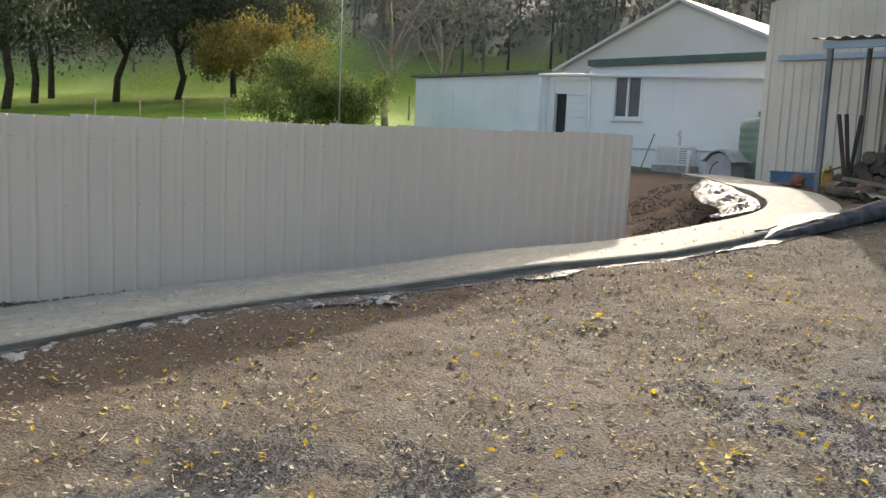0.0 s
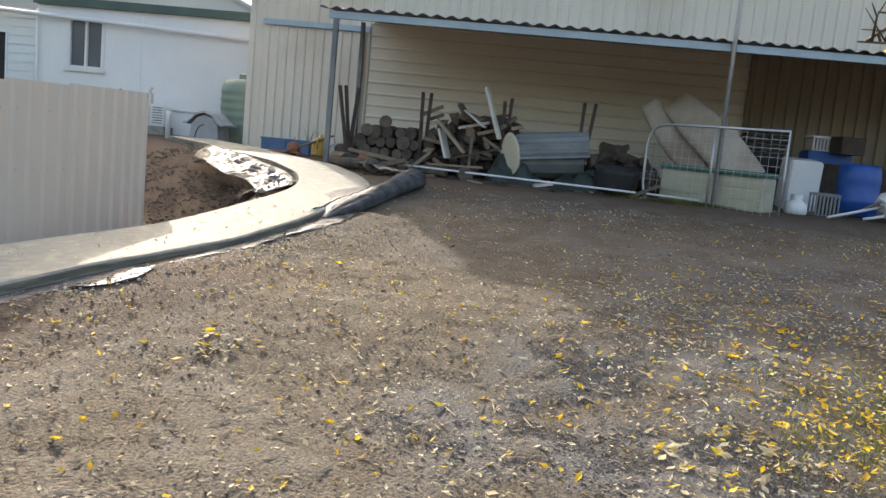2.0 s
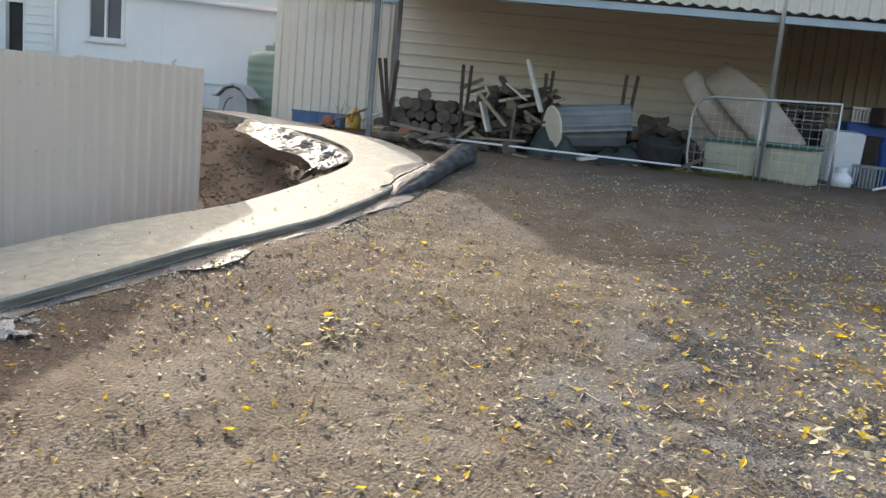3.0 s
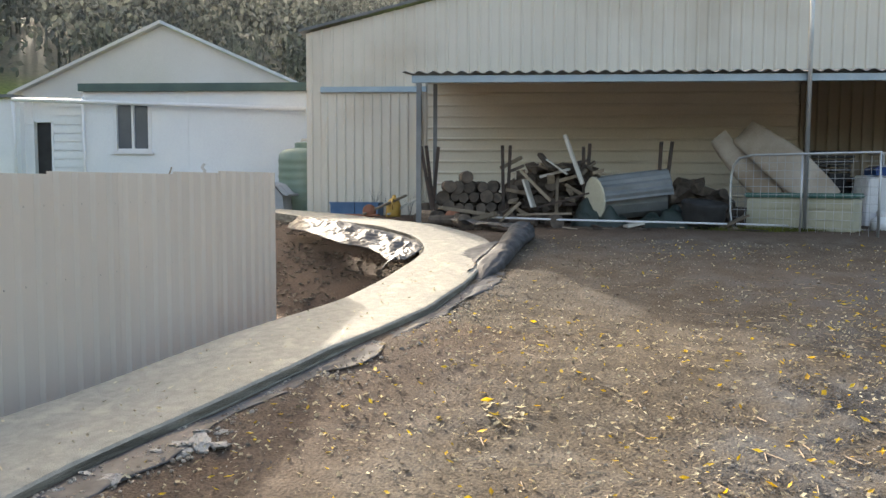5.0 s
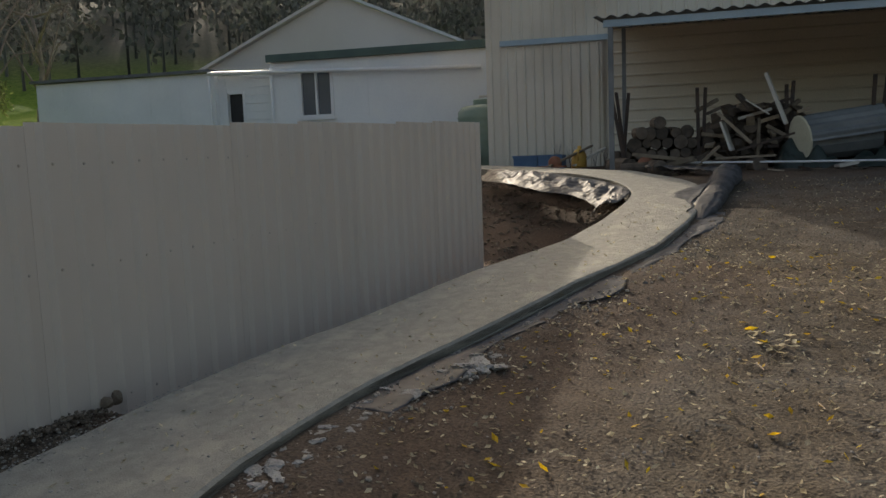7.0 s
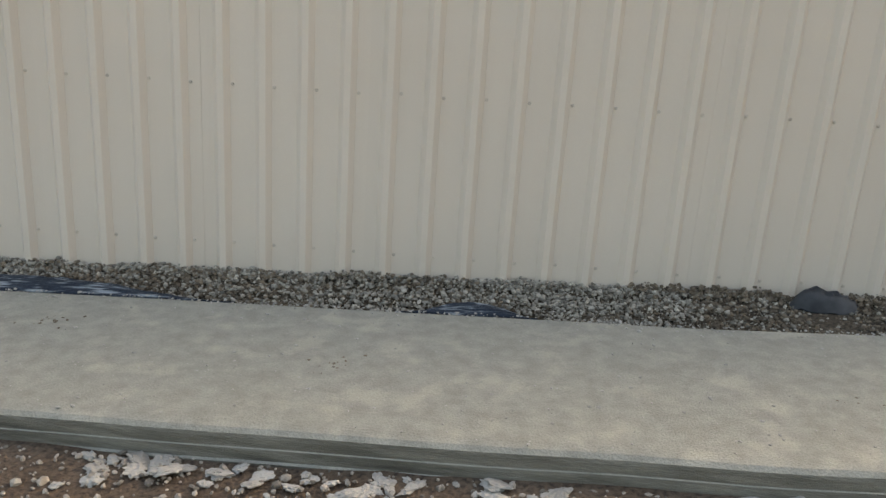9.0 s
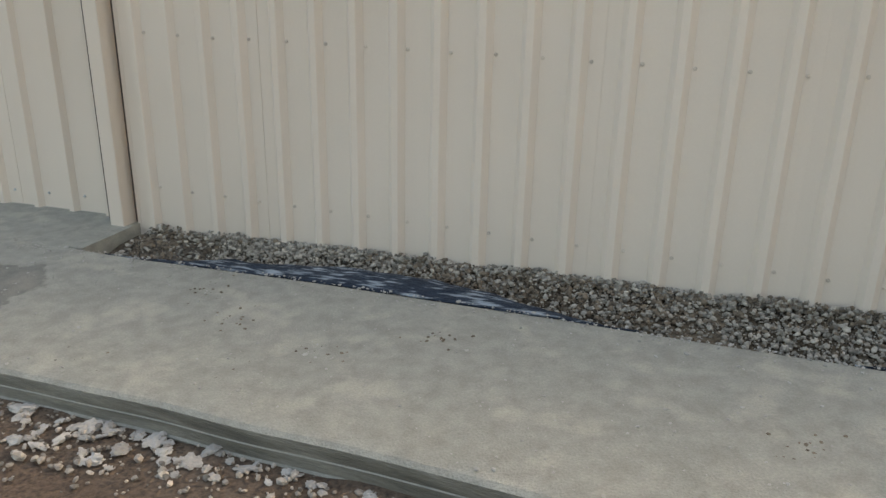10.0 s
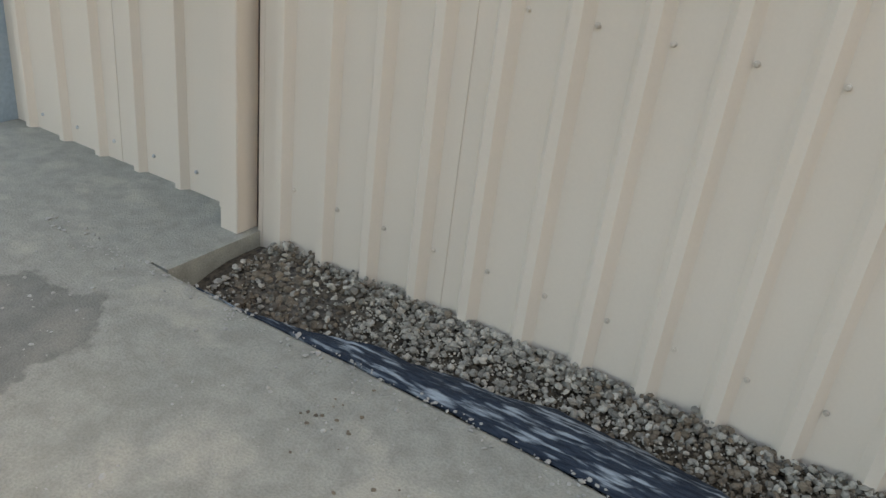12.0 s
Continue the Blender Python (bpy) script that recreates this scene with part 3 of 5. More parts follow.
def build_shed():
    s = thing("shed", YARD.copy(), "tall cream steel shed with gable roof and lean-to", "shed")
    roof = lambda y: 4.41 + 0.244 * (7.33 - abs(y)) if abs(y) < 7.4 else 4.41
    upright_face("wall_panel", s, 7.33, -7.3, 0.9, lambda y: roof(y) - 0.02, 15.9, M["shedskin"])
    part("side_wall", box(15.93, 7.28, 0.8, 24, 7.33, 4.39), M["shedskin"], s)
    for sg in (1, -1):
        bm = bmesh.new()
        a, b = 7.45 * sg, 0
        za, zb = 4.40, 4.41 + 0.244 * 7.33
        vs = [bm.verts.new((xx, yy, zz + dz)) for dz in (0, 0.05) for xx, yy, zz in ((15.78, a, za), (24, a, za), (24, b, zb), (15.78, b, zb))]
        for q in ((0, 1, 2, 3), (7, 6, 5, 4), (0, 4, 5, 1), (1, 5, 6, 2), (2, 6, 7, 3), (3, 7, 4, 0)):
            bm.faces.new([vs[i] for i in q])
        bmesh.ops.recalc_face_normals(bm, faces=bm.faces)
        part("roof", bm, M["roofedge"], s, "dark steel roof edge")
    # sliding door on its rail
    me = ribbed(11, 0.172, 0.94, 3.25, 0.03, 0.03, 0.06)
    door = part("sliding_door", me, M["shedskin"], s, "closed cream sliding door", at=Matrix.Translation((15.80, 7.0, 0)) @ Matrix.Rotation(radians(-90), 4, 'Z'))
    part("door_rail", box(15.72, 5.0, 3.27, 15.79, 7.02, 3.37, 0.004), M["bluerail"], s, "blue-grey steel door rail")
    # lapped horizontal sheets under the lean-to
    z = 0.9
    k = 0
    prof_w = 0.21
    while z < 3.45:
        bm = bmesh.new()
        pts = [(0, 0), (-0.026, 0.02), (-0.026, 0.04), (0, 0.06), (0, prof_w)]
        for (x0, z0), (x1, z1) in zip(pts, pts[1:]):
            vs = [bm.verts.new(c) for c in ((15.85 + x0, 4.98, z + z0), (15.85 + x0, -1.80, z + z0), (15.85 + x1, -1.80, z + z1), (15.85 + x1, 4.98, z + z1))]
            bm.faces.new(vs)
        bmesh.ops.remove_doubles(bm, verts=bm.verts, dist=1e-5)
        bmesh.ops.solidify(bm, geom=bm.faces[:], thickness=0.004)
        part("siding_sheet", bm, M["siding"], s, at=pose(0, 0, 0.003 * math.sin(k)))
        z += prof_w
        k += 1
    # open bay with brown cladding
    upright_face("bay_panel", s, -1.83, -7.2, 0.9, lambda y: 3.5, 15.83, M["darkskin"], 0.2, 4, 0.04)
    # lean-to roof, gutter, posts
    wv = waved(12.2, 4.0, 0.2, 0.02)
    part("lean_to_roof", wv, M["roofedge"], s, "corrugated lean-to roof sheets", at=Matrix.Translation((11.98, 4.95, 3.10)) @ Matrix.Rotation(radians(-90), 4, 'Z') @ Matrix.Rotation(radians(5.5), 4, 'X'))
    part("gutter_beam", box(12.05, -7.2, 2.985, 12.12, 4.82, 3.085, 0.004), M["bluerail"], s, "grey steel edge beam")
    for y, x, r in ((4.72, 12.09, 0.035), (4.60, 13.3, 0.03), (-4.6, 12.09, 0.035)):
        part("post", box(x - r, y - r, 0.85, x + r, y + r, 3.0 if x < 13 else 3.12, 0.004), M["greypost"], s)
    return s


build_shed()


def build_pole():
    single("antenna_pole", tube([(0, 0, 0), (0, 0, 3), (0, 0, 5.6)], 0.03, 10), M["galv"], YARD @ pose(11.98, -0.66, 0.88), "tall galvanised pole strapped to a lean-to", "pole", smooth=True)


build_pole()


# ---- the white house ----
def build_house():
    h = thing("house", YARD.copy(), "white single-storey house with a grey gable behind", "house")
    X = 18.58

    def wall_with(y_l, y_r, z0, z1, holes, x=X, mt="white", t=0.12):
        """Wall from y_l down to y_r with openings (y_l, y_r, z0, z1)."""
        bm = bmesh.new()
        cuts = sorted({y_l, y_r, *[v for o in holes for v in o[:2]]}, reverse=True)
        for a, b in zip(cuts, cuts[1:]):
            hole = [o for o in holes if o[0] >= a - 1e-6 and o[1] <= b + 1e-6]
            if hole:
                o = hole[0]
                if o[2] > z0 + .01:
                    box(x, b, z0, x + t, a, o[2], bm=bm)
                if o[3] < z1 - .01:
                    box(x, b, o[3], x + t, a, z1, bm=bm)
            else:
                box(x, b, z0, x + t, a, z1, bm=bm)
        return part("wall", bm, M[mt], h)

    wall_with(13.25, 6.5, 0.85, 3.66, [(12.50, 11.64, 2.28, 3.42)])
    part("fascia", box(X - 0.12, 6.5, 3.62, X + 0.1, 13.30, 3.80, 0.005), M["green"], h, "dark green fascia board")
    part("plinth_strip", box(X - 0.02, 6.5, 1.50, X - 0.001, 13.2, 1.54), M["galv"], h)
    win = part("window", box(X + 0.05, 11.66, 2.30, X + 0.06, 12.48, 3.40), M["glass"], h, "dark sliding window pane")
    for b in ((12.44, 12.52, 2.26, 3.44), (11.62, 11.70, 2.26, 3.44), (12.04, 12.09, 2.3, 3.4)):
        part("frame", box(X - 0.025, b[1], b[2], X + 0.07, b[0], b[3], 0.003), M["applwhite"], win)
    for z in (2.26, 3.37):
        part("frame", box(X - 0.022, 11.705, z, X + 0.068, 12.435, z + 0.07, 0.003), M["applwhite"], win)
    part("sill", box(X - 0.06, 11.58, 2.20, X - 0.001, 12.56, 2.255, 0.004), M["applwhite"], win)
    part("cover_strip", box(X - 0.012, 10.75, 0.9, X - 0.001, 10.79, 3.6), M["white"], h)
    # weatherboard entry with a dark doorway
    wall_with(14.85, 13.27, 0.85, 3.45, [(14.56, 14.14, 0.86, 2.95)], X + 0.25)
    z = 0.9
    while z < 3.35:
        for a, b in ((14.84, 14.60), (14.10, 13.30)):
            bm = box(X + 0.215, b, z, X + 0.245, a, z + 0.185)
            part("weatherboard", bm, M["white"], h, at=Matrix.Translation((0, 0, 0)))
        z += 0.2
    # black sheet across the opening stands in for the unlit room behind
    part("door", box(X + 0.33, 14.14, 0.86, X + 0.36, 14.56, 2.95), M["black"], h, "black panel for the dark inside of an open doorway")
    for a, b in ((14.60, 14.56), (14.14, 14.10)):
        part("door_trim", box(X + 0.19, b, 0.86, X + 0.27, a, 2.99), M["white"], h)
    part("entry_roof", box(X + 0.1, 13.1, 3.45, X + 1.6, 14.9, 3.52), M["galv"], h)
    part("gutter_pipe", tube([(X - 0.16, 14.85, 3.44), (X - 0.16, 11.5, 3.33), (X - 0.16, 8.0, 3.2)], 0.05, 10), M["applwhite"], h, "white overhead pipe", smooth=True)
    part("downpipe", tube([(X - 0.1, 14.88, 3.42), (X - 0.06, 14.88, 2.6), (X - 0.06, 14.88, 0.9)], 0.04, 8), M["white"], h, smooth=True)
    part("downpipe", tube([(X - 0.08, 13.20, 3.5), (X - 0.08, 13.20, 0.9)], 0.035, 8), M["applwhite"], h, smooth=True)
    # low garage of wide white sheets
    g = 20.1
    while g > 14.95:
        e = max(14.92, g - 0.86)
        part("garage_sheet", box(X + 0.05, e + 0.004, 0.85, X + 0.1, g, 3.48, 0.003), M["white"], h)
        g = e
    part("garage_roof", box(X - 0.08, 14.86, 3.50, X + 5, 20.2, 3.57), M["roofedge"], h, "dark roof edge")
    part("garage_corner", box(X + 0.04, 14.80, 0.85, X + 0.30, 14.94, 3.49), M["white"], h)
    part("garage_side", box(X + 0.12, 20.0, 0.85, X + 5, 20.06, 3.48), M["white"], h)
    # gable behind
    bm = bmesh.new()
    pts = [(17.3, 3.0), (17.3, 4.1), (13.12, 5.92), (8.4, 3.85), (8.4, 3.0)]
    f = [bm.verts.new((22.76, y, z)) for y, z in pts]
    b = [bm.verts.new((22.9, y, z)) for y, z in pts]
    bm.faces.new(f)
    bm.faces.new(b[::-1])
    for i in range(5):
        bm.faces.new((f[i], b[i], b[(i + 1) % 5], f[(i + 1) % 5]))
    bmesh.ops.recalc_face_normals(bm, faces=bm.faces)
    part("gable_wall", bm, M["gable"], h, "pale grey gable end")
    for (y0, z0), (y1, z1), mt in (((17.6, 3.97), (13.12, 5.94), "gable"), ((13.12, 5.94), (8.2, 3.77), "galv")):
        bm = bmesh.new()
        vs = [bm.verts.new((xx, yy, zz + dz)) for dz in (0.0, 0.09) for xx, yy, zz in ((22.55, y0, z0), (31, y0, z0), (31, y1, z1), (22.55, y1, z1))]
        for q in ((0, 1, 2, 3), (7, 6, 5, 4), (0, 4, 5, 1), (1, 5, 6, 2), (2, 6, 7, 3), (3, 7, 4, 0)):
            bm.faces.new([vs[i] for i in q])
        bmesh.ops.recalc_face_normals(bm, faces=bm.faces)
        part("roof", bm, M[mt], h)
    part("low_roof", box(X - 0.05, 6.5, 3.72, X + 4.1, 13.28, 3.78), M["galv"], h)
    return h


build_house()


# ---- things under the lean-to ----
def yd(x, y, z, rx=0, ry=0, rz=0):
    return YARD @ pose(x, y, z, rx, ry, rz)


def bar(a, b, w, h):
    """A squared timber or sheet from a to b in yard coordinates, local mesh about its own middle."""
    a, b = Vector(a), Vector(b)
    d = b - a
    q = d.to_track_quat('X', 'Z').to_matrix().to_4x4()
    return box(-d.length / 2, -w / 2, -h / 2, d.length / 2, w / 2, h / 2, min(w, h) * 0.12), YARD @ Matrix.Translation((a + b) / 2) @ q


def timber(name, a, b, w, h, material, label, category, group=""):
    bm, m = bar(a, b, w, h)
    return single(name, bm, M[material], m, label, category, group)


def build_log_meshes():
    out = []
    for k in range(6):
        rnd = random.Random(k)
        r = rnd.uniform(0.07, 0.115)
        n, bm = 11, bmesh.new()
        rings = []
        for x in (-0.2, -0.19, 0.19, 0.2):
            q = r * (0.93 if abs(x) == 0.2 else 1)
            rings.append([bm.verts.new((x, q * math.cos(i * math.tau / n) * (1 + 0.12 * noise.noise((i * 0.9, k, 0))), q * math.sin(i * math.tau / n) * (1 + 0.12 * noise.noise((i * 0.9, k, 4))))) for i in range(n)])
        for a, b in zip(rings, rings[1:]):
            for i in range(n):
                bm.faces.new((a[i], a[(i + 1) % n], b[(i + 1) % n], b[i]))
        bm.faces.new(rings[0][::-1])
        bm.faces.new(rings[-1])
        bmesh.ops.recalc_face_normals(bm, faces=bm.faces)
        out.append((r, mesh_of("firewood_log", bm, M["log"])))
    for k in range(4):
        rnd = random.Random(40 + k)
        bm = bmesh.new()
        prof = [(-0.09, -0.05), (0.09, -0.06), (0.05, 0.05), (-0.02, 0.085)]
        rings = [[bm.verts.new((x, y * rnd.uniform(.8, 1.2), z * rnd.uniform(.8, 1.2))) for y, z in prof] for x in (-0.2, 0.2)]
        for i in range(4):
            bm.faces.new((rings[0][i], rings[0][(i + 1) % 4], rings[1][(i + 1) % 4], rings[1][i]))
        bm.faces.new(rings[0][::-1])
        bm.faces.new(rings[1])
        bmesh.ops.recalc_face_normals(bm, faces=bm.faces)
        out.append((0.07, mesh_of("firewood_log", bm, M["log"])))
    return out


LOGS = build_log_meshes()


def build_woodpile():
    rnd = random.Random(7)

    def put(k, x, y, z, turn, tip=0.0, group="stacked firewood"):
        single("firewood_log", LOGS[k][1], None, yd(x, y, z, rnd.uniform(0, 360), tip, turn), "dark weathered firewood log in a heap", "log", group)

    top = lambda y: float(np.interp(y, [3.3, 3.5, 3.9, 4.1, 4.4, 4.7, 4.95], [1.35, 1.50, 1.60, 1.72, 1.55, 1.25, 1.02]))
    for layer in range(5):
        z = 1.03 + layer * 0.155
        y = 3.40 + (layer % 2) * 0.09
        while y < 4.95:
            if z < top(y):
                put(rnd.randrange(6), 13.15 + rnd.uniform(-.08, .06), y, z + rnd.uniform(-.015, .015), rnd.uniform(-12, 12))
                if rnd.random() < 0.8:
                    put(rnd.randrange(6), 13.58, y + .04, z, rnd.uniform(-10, 10))
            y += 0.175
    top2 = lambda y: float(np.interp(y, [1.95, 2.2, 2.6, 3.1, 3.4], [1.4, 1.80, 1.86, 1.84, 1.55]))
    for layer in range(7):
        z = 1.02 + layer * 0.13
        y = 2.05
        while y < 3.42:
            if z < top2(y):
                put(rnd.randrange(4, 10), 13.35 + rnd.uniform(-.15, .1), y, z, rnd.uniform(-50, 50), rnd.uniform(-14, 14))
            y += 0.17
    for k in range(60):
        y = rnd.uniform(-0.1, 1.35)
        z = 1.0 + rnd.random() * max(0.05, 0.62 - abs(y - 0.55) * 0.6)
        put(rnd.randrange(10), 13.5 + rnd.uniform(-.2, .3), y, z, rnd.uniform(0, 180), rnd.uniform(-20, 20), "loose firewood")
    for x, y, z, t in ((12.5, 4.42, 1.0, 80), (12.35, 4.12, 1.0, 20), (12.7, 4.65, 1.03, 40), (12.5, 3.2, 1.0, 70), (12.4, 2.75, 1.0, 10)):
        put(rnd.randrange(6), x, y, z, t, group="loose firewood")


build_woodpile()
for (y0, z0), (y1, z1), x in (((4.77, 2.12), (4.57, 1.0), 12.8), ((4.70, 2.13), (4.56, 1.0), 12.9), ((4.52, 2.12), (4.62, 1.0), 13.0), ((3.53, 2.14), (3.50, .95), 12.95), ((3.41, 2.14), (3.45, .95), 13.0),
                              ((2.30, 2.12), (2.28, .95), 12.95), ((2.20, 2.17), (2.26, .95), 13.0), ((1.13, 2.2), (1.18, .95), 13.0), ((0.97, 2.2), (1.09, .95), 13.0)):
    timber("fence_picket", (x, y1, z1), (x, y0, z0), 0.045, 0.05, "rust", "dark rusted steel picket standing among firewood", "picket", "pickets holding the firewood")
for a, b, w, h, mt, lab in (((12.85, 2.59, 2.29), (12.75, 2.32, 1.55), .09, .05, "palewood", "pale painted plank leaning on a wood heap"),
                            ((12.75, 3.19, 1.62), (12.7, 3.05, 1.2), .2, .03, "palewood", "pale broken board leaning on a wood heap"),
                            ((12.8, 2.86, 1.92), (12.75, 2.55, 1.70), .2, .02, "palewood", "pale square offcut on a wood heap"),
                            ((12.7, 3.25, 1.75), (12.6, 2.8, 1.3), .1, .04, "plank", "weathered plank leaning on a wood heap"),
                            ((12.6, 2.7, 1.65), (12.6, 2.72, 1.05), .1, .04, "plank", "weathered plank standing against a wood heap"),
                            ((12.3, 4.45, 1.2), (12.3, 3.55, 1.08), .09, .05, "plank", "grey weathered plank lying on the ground"),
                            ((12.3, 3.25, 1.28), (12.25, 3.55, 1.0), .07, .04, "plank", "short plank leaning on a wood heap"),
                            ((12.4, 3.3, 1.1), (12.4, 2.5, 1.12), .07, .03, "plank", "thin plank lying on the ground"),
                            ((12.5, 3.0, 1.2), (12.4, 2.25, 1.42), .04, .03, "rust", "thin dark bar across a wood heap"),
                            ((12.2, 0.42, .93), (12.3, 0.02, 1.12), .12, .03, "plank", "pale plank resting beside a wire gate"),
                            ((12.3, 3.95, 1.02), (12.2, 3.6, 1.12), .12, .07, "plank", "squared timber offcut on the ground"),
                            ((13.0, 2.95, 1.66), (12.9, 2.5, 1.78), .08, .04, "palewood", "pale offcut on a wood heap"),
                            ((12.2, 1.75, .95), (12.25, 1.5, 1.0), .2, .04, "palewood", "pale flat offcut on the ground")):
    timber("plank", a, b, w, h, mt, lab, "plank")


def build_offcuts():
    rnd = random.Random(17)
    for k in range(26):
        y = rnd.uniform(2.05, 3.4)
        z = 1.05 + rnd.random() ** .7 * .85
        a, ln, tip = rnd.uniform(0, math.pi), rnd.uniform(.08, .2), rnd.uniform(-.5, .6)
        d = Vector((math.cos(a) * .5, math.sin(a), tip)).normalized() * ln
        p = Vector((12.98 + rnd.uniform(-.14, .1), y, z))
        timber("timber_offcut", p - d, p + d, rnd.uniform(.05, .13), rnd.uniform(.025, .06), rnd.choice(("log", "log", "plank", "plank", "rust")), "split weathered offcut tossed on a wood heap", "offcut", "offcuts on the wood heap")
    for k in range(46):
        y = rnd.uniform(-.2, 4.9)
        a, ln = rnd.uniform(0, math.pi), rnd.uniform(.05, .16)
        p = Vector((12.15 + rnd.uniform(-.35, .3), y, 0))
        w = YARD @ p
        p.z = land(w.x, w.y) - .10 + .018
        d = Vector((math.cos(a), math.sin(a), rnd.uniform(-.06, .12))) * ln
        timber("bark_piece", p - d, p + d, rnd.uniform(.02, .06), rnd.uniform(.012, .025), rnd.choice(("log", "plank", "rust")), "dark bark piece dropped before a wood heap", "bark", "bark before the wood heap")


build_offcuts()


def build_corrugated_roll():
    r = thing("rolled_roof_sheet", yd(12.9, 1.02, 1.20, -7, 0, 0) @ Matrix.Diagonal((1.15, 1.05, 1.2, 1)), "rolled grey corrugated sheet with a cream end", "roof sheet")
    part("sheet", waved(0.9, 1.0, 0.1, 0.014, 0.004, arc=0.32), M["corr"], r, at=pose(0.1, 0.95, 0.15, 0, -75, 180), label="dark grey corrugated sheet")
    part("end_cap", lathe([(0.02, 0), (0.25, 0), (0.27, 0.03), (0.25, 0.05), (0.02, 0.05)], 18), M["cream"], r, "scalloped cream foam end", at=pose(-0.12, 1.02, 0.22, 0, -90, -38) @ Matrix.Diagonal((1.05, 0.62, 1, 1)))
    part("core", tube([(0.12, 0.02, 0.18), (0.12, 0.98, 0.2)], 0.27, 14), M["corr"], r)


build_corrugated_roll()


def crumple(name, nx, ny, fn, material, label, category, thick=0.006, parent=None):
    """A crumpled film: fn(u, v) gives the place; closed with a thin back."""
    bm = bmesh.new()
    g = [[bm.verts.new(fn(i / nx, j / ny)) for j in range(ny + 1)] for i in range(nx + 1)]
    for i in range(nx):
        for j in range(ny):
            bm.faces.new((g[i][j], g[i + 1][j], g[i + 1][j + 1], g[i][j + 1]))
    low = [[bm.verts.new(v.co - Vector((0, 0, thick))) for v in row] for row in g]
    for i in range(nx):
        for j in range(ny):
            bm.faces.new((low[i][j], low[i][j + 1], low[i + 1][j + 1], low[i + 1][j]))
    for i in range(nx):
        for j in (0, ny):
            bm.faces.new((g[i][j], g[i + 1][j], low[i + 1][j], low[i][j]))
    for j in range(ny):
        for i in (0, nx):
            bm.faces.new((g[i][j], g[i][j + 1], low[i][j + 1], low[i][j]))
    bmesh.ops.recalc_face_normals(bm, faces=bm.faces)
    return single(name, bm, material, Matrix(), label, category, smooth=True)


def nz(x, y, z, s, a):
    return a * noise.noise((x * s, y * s, z * s))


def build_tarps():
    for k, (x, y, rx, ry, h) in enumerate(((12.75, 2.25, .3, .25, .35), (12.7, 1.9, .3, .3, .25), (12.6, 1.1, .35, .5, .2), (12.75, 0.95, .35, .3, .28))):
        c = YARD @ Vector((x, y, .92))

        def fn(u, v, c=c, k=k):
            a, r = u * math.tau, v
            px, py = rx * r * math.cos(a), ry * r * math.sin(a)
            return (c.x + px, c.y + py, c.z + h * (1 - r * r) * (1 + nz(px + k, py, k, 5, .7)) + nz(px, py, k + 3, 12, .05))
        crumple("tarpaulin", 22, 8, fn, M["tarp"], "crumpled dark green tarpaulin on the ground", "tarpaulin")


build_tarps()
single("white_pipe", tube([(12.25, 3.8, 1.06), (12.2, 2.3, 1.03), (12.15, 0.9, 1.01), (12.1, 0.35, 1.0)], 0.015, 10), M["applwhite"], YARD.copy(), "long white plastic pipe lying before a wood heap", "pipe", smooth=True)
single("white_pipe", tube([(12.2, 0.2, 1.0), (12.15, -0.5, 0.98)], 0.013, 10), M["applwhite"], YARD.copy(), "short white plastic pipe by a gate", "pipe", smooth=True)
single("tyre_planter", lathe([(0.2, 0), (0.28, 0.03), (0.31, 0.15), (0.30, 0.25), (0.33, 0.33), (0.31, 0.36), (0.25, 0.34), (0.24, 0.2), (0.02, 0.18)], 28), M["rubber"], yd(12.45, 0.62, .95, 4, -8), "black rubber tub made from a tyre", "tub", smooth=True)


def build_gate():
    g = thing("wire_gate", yd(12.4, 0.24, 0.87, 0, 0, -129.5), "galvanised pipe gate with wire mesh leaning on a box", "gate")
    W, H = 1.98, 1.10
    part("frame", tube([(W, 0, 0), (W, 0, H), (0.3, 0, H), (0.12, 0, H - .04), (0.03, 0, H - .15), (0, 0, H - .32), (0, 0, 0.3), (0.03, 0, .12), (0.12, 0, .03), (0.3, 0, 0), (W, 0, 0)], 0.019, 8), M["galv"], g, smooth=True)
    part("brace", tube([(1.0, 0, 0), (1.0, 0, H)], 0.014, 8), M["galv"], g, smooth=True)
    wire_h, wire_v = tube([(0.02, 0.004, 0), (W - .02, 0.004, 0)], 0.0028, 5), tube([(0, 0, 0.02), (0, 0, H - .02)], 0.0028, 5)
    mh, mv = mesh_of("wire", wire_h, M["galv"]), mesh_of("wire", wire_v, M["galv"])
    for k in range(1, 10):
        part("wire", mh, None, g, at=pose(0, 0, k * H / 10))
    for k in range(1, 18):
        part("wire", mv, None, g, at=pose(k * W / 18, 0, 0))


build_gate()


def build_storage_box():
    b = thing("storage_box", yd(12.52, -0.02, 0.87, 0, 0, -124), "beige plastic storage box with dark green lid", "storage box")
    part("body", box(0, 0, 0, 1.42, 0.55, 0.5, 0.015), M["boxbeige"], b)
    for x in (0.03, 0.73):
        for z in (0.05, 0.2, 0.35):
            part("panel", box(x, -0.012, z, x + 0.66, -0.001, z + 0.12, 0.006), M["boxbeige"], b)
    part("lid", box(-0.03, -0.04, 0.502, 1.45, 0.6, 0.57, 0.02), M["boxlid"], b, "dark green hinged lid")


build_storage_box()


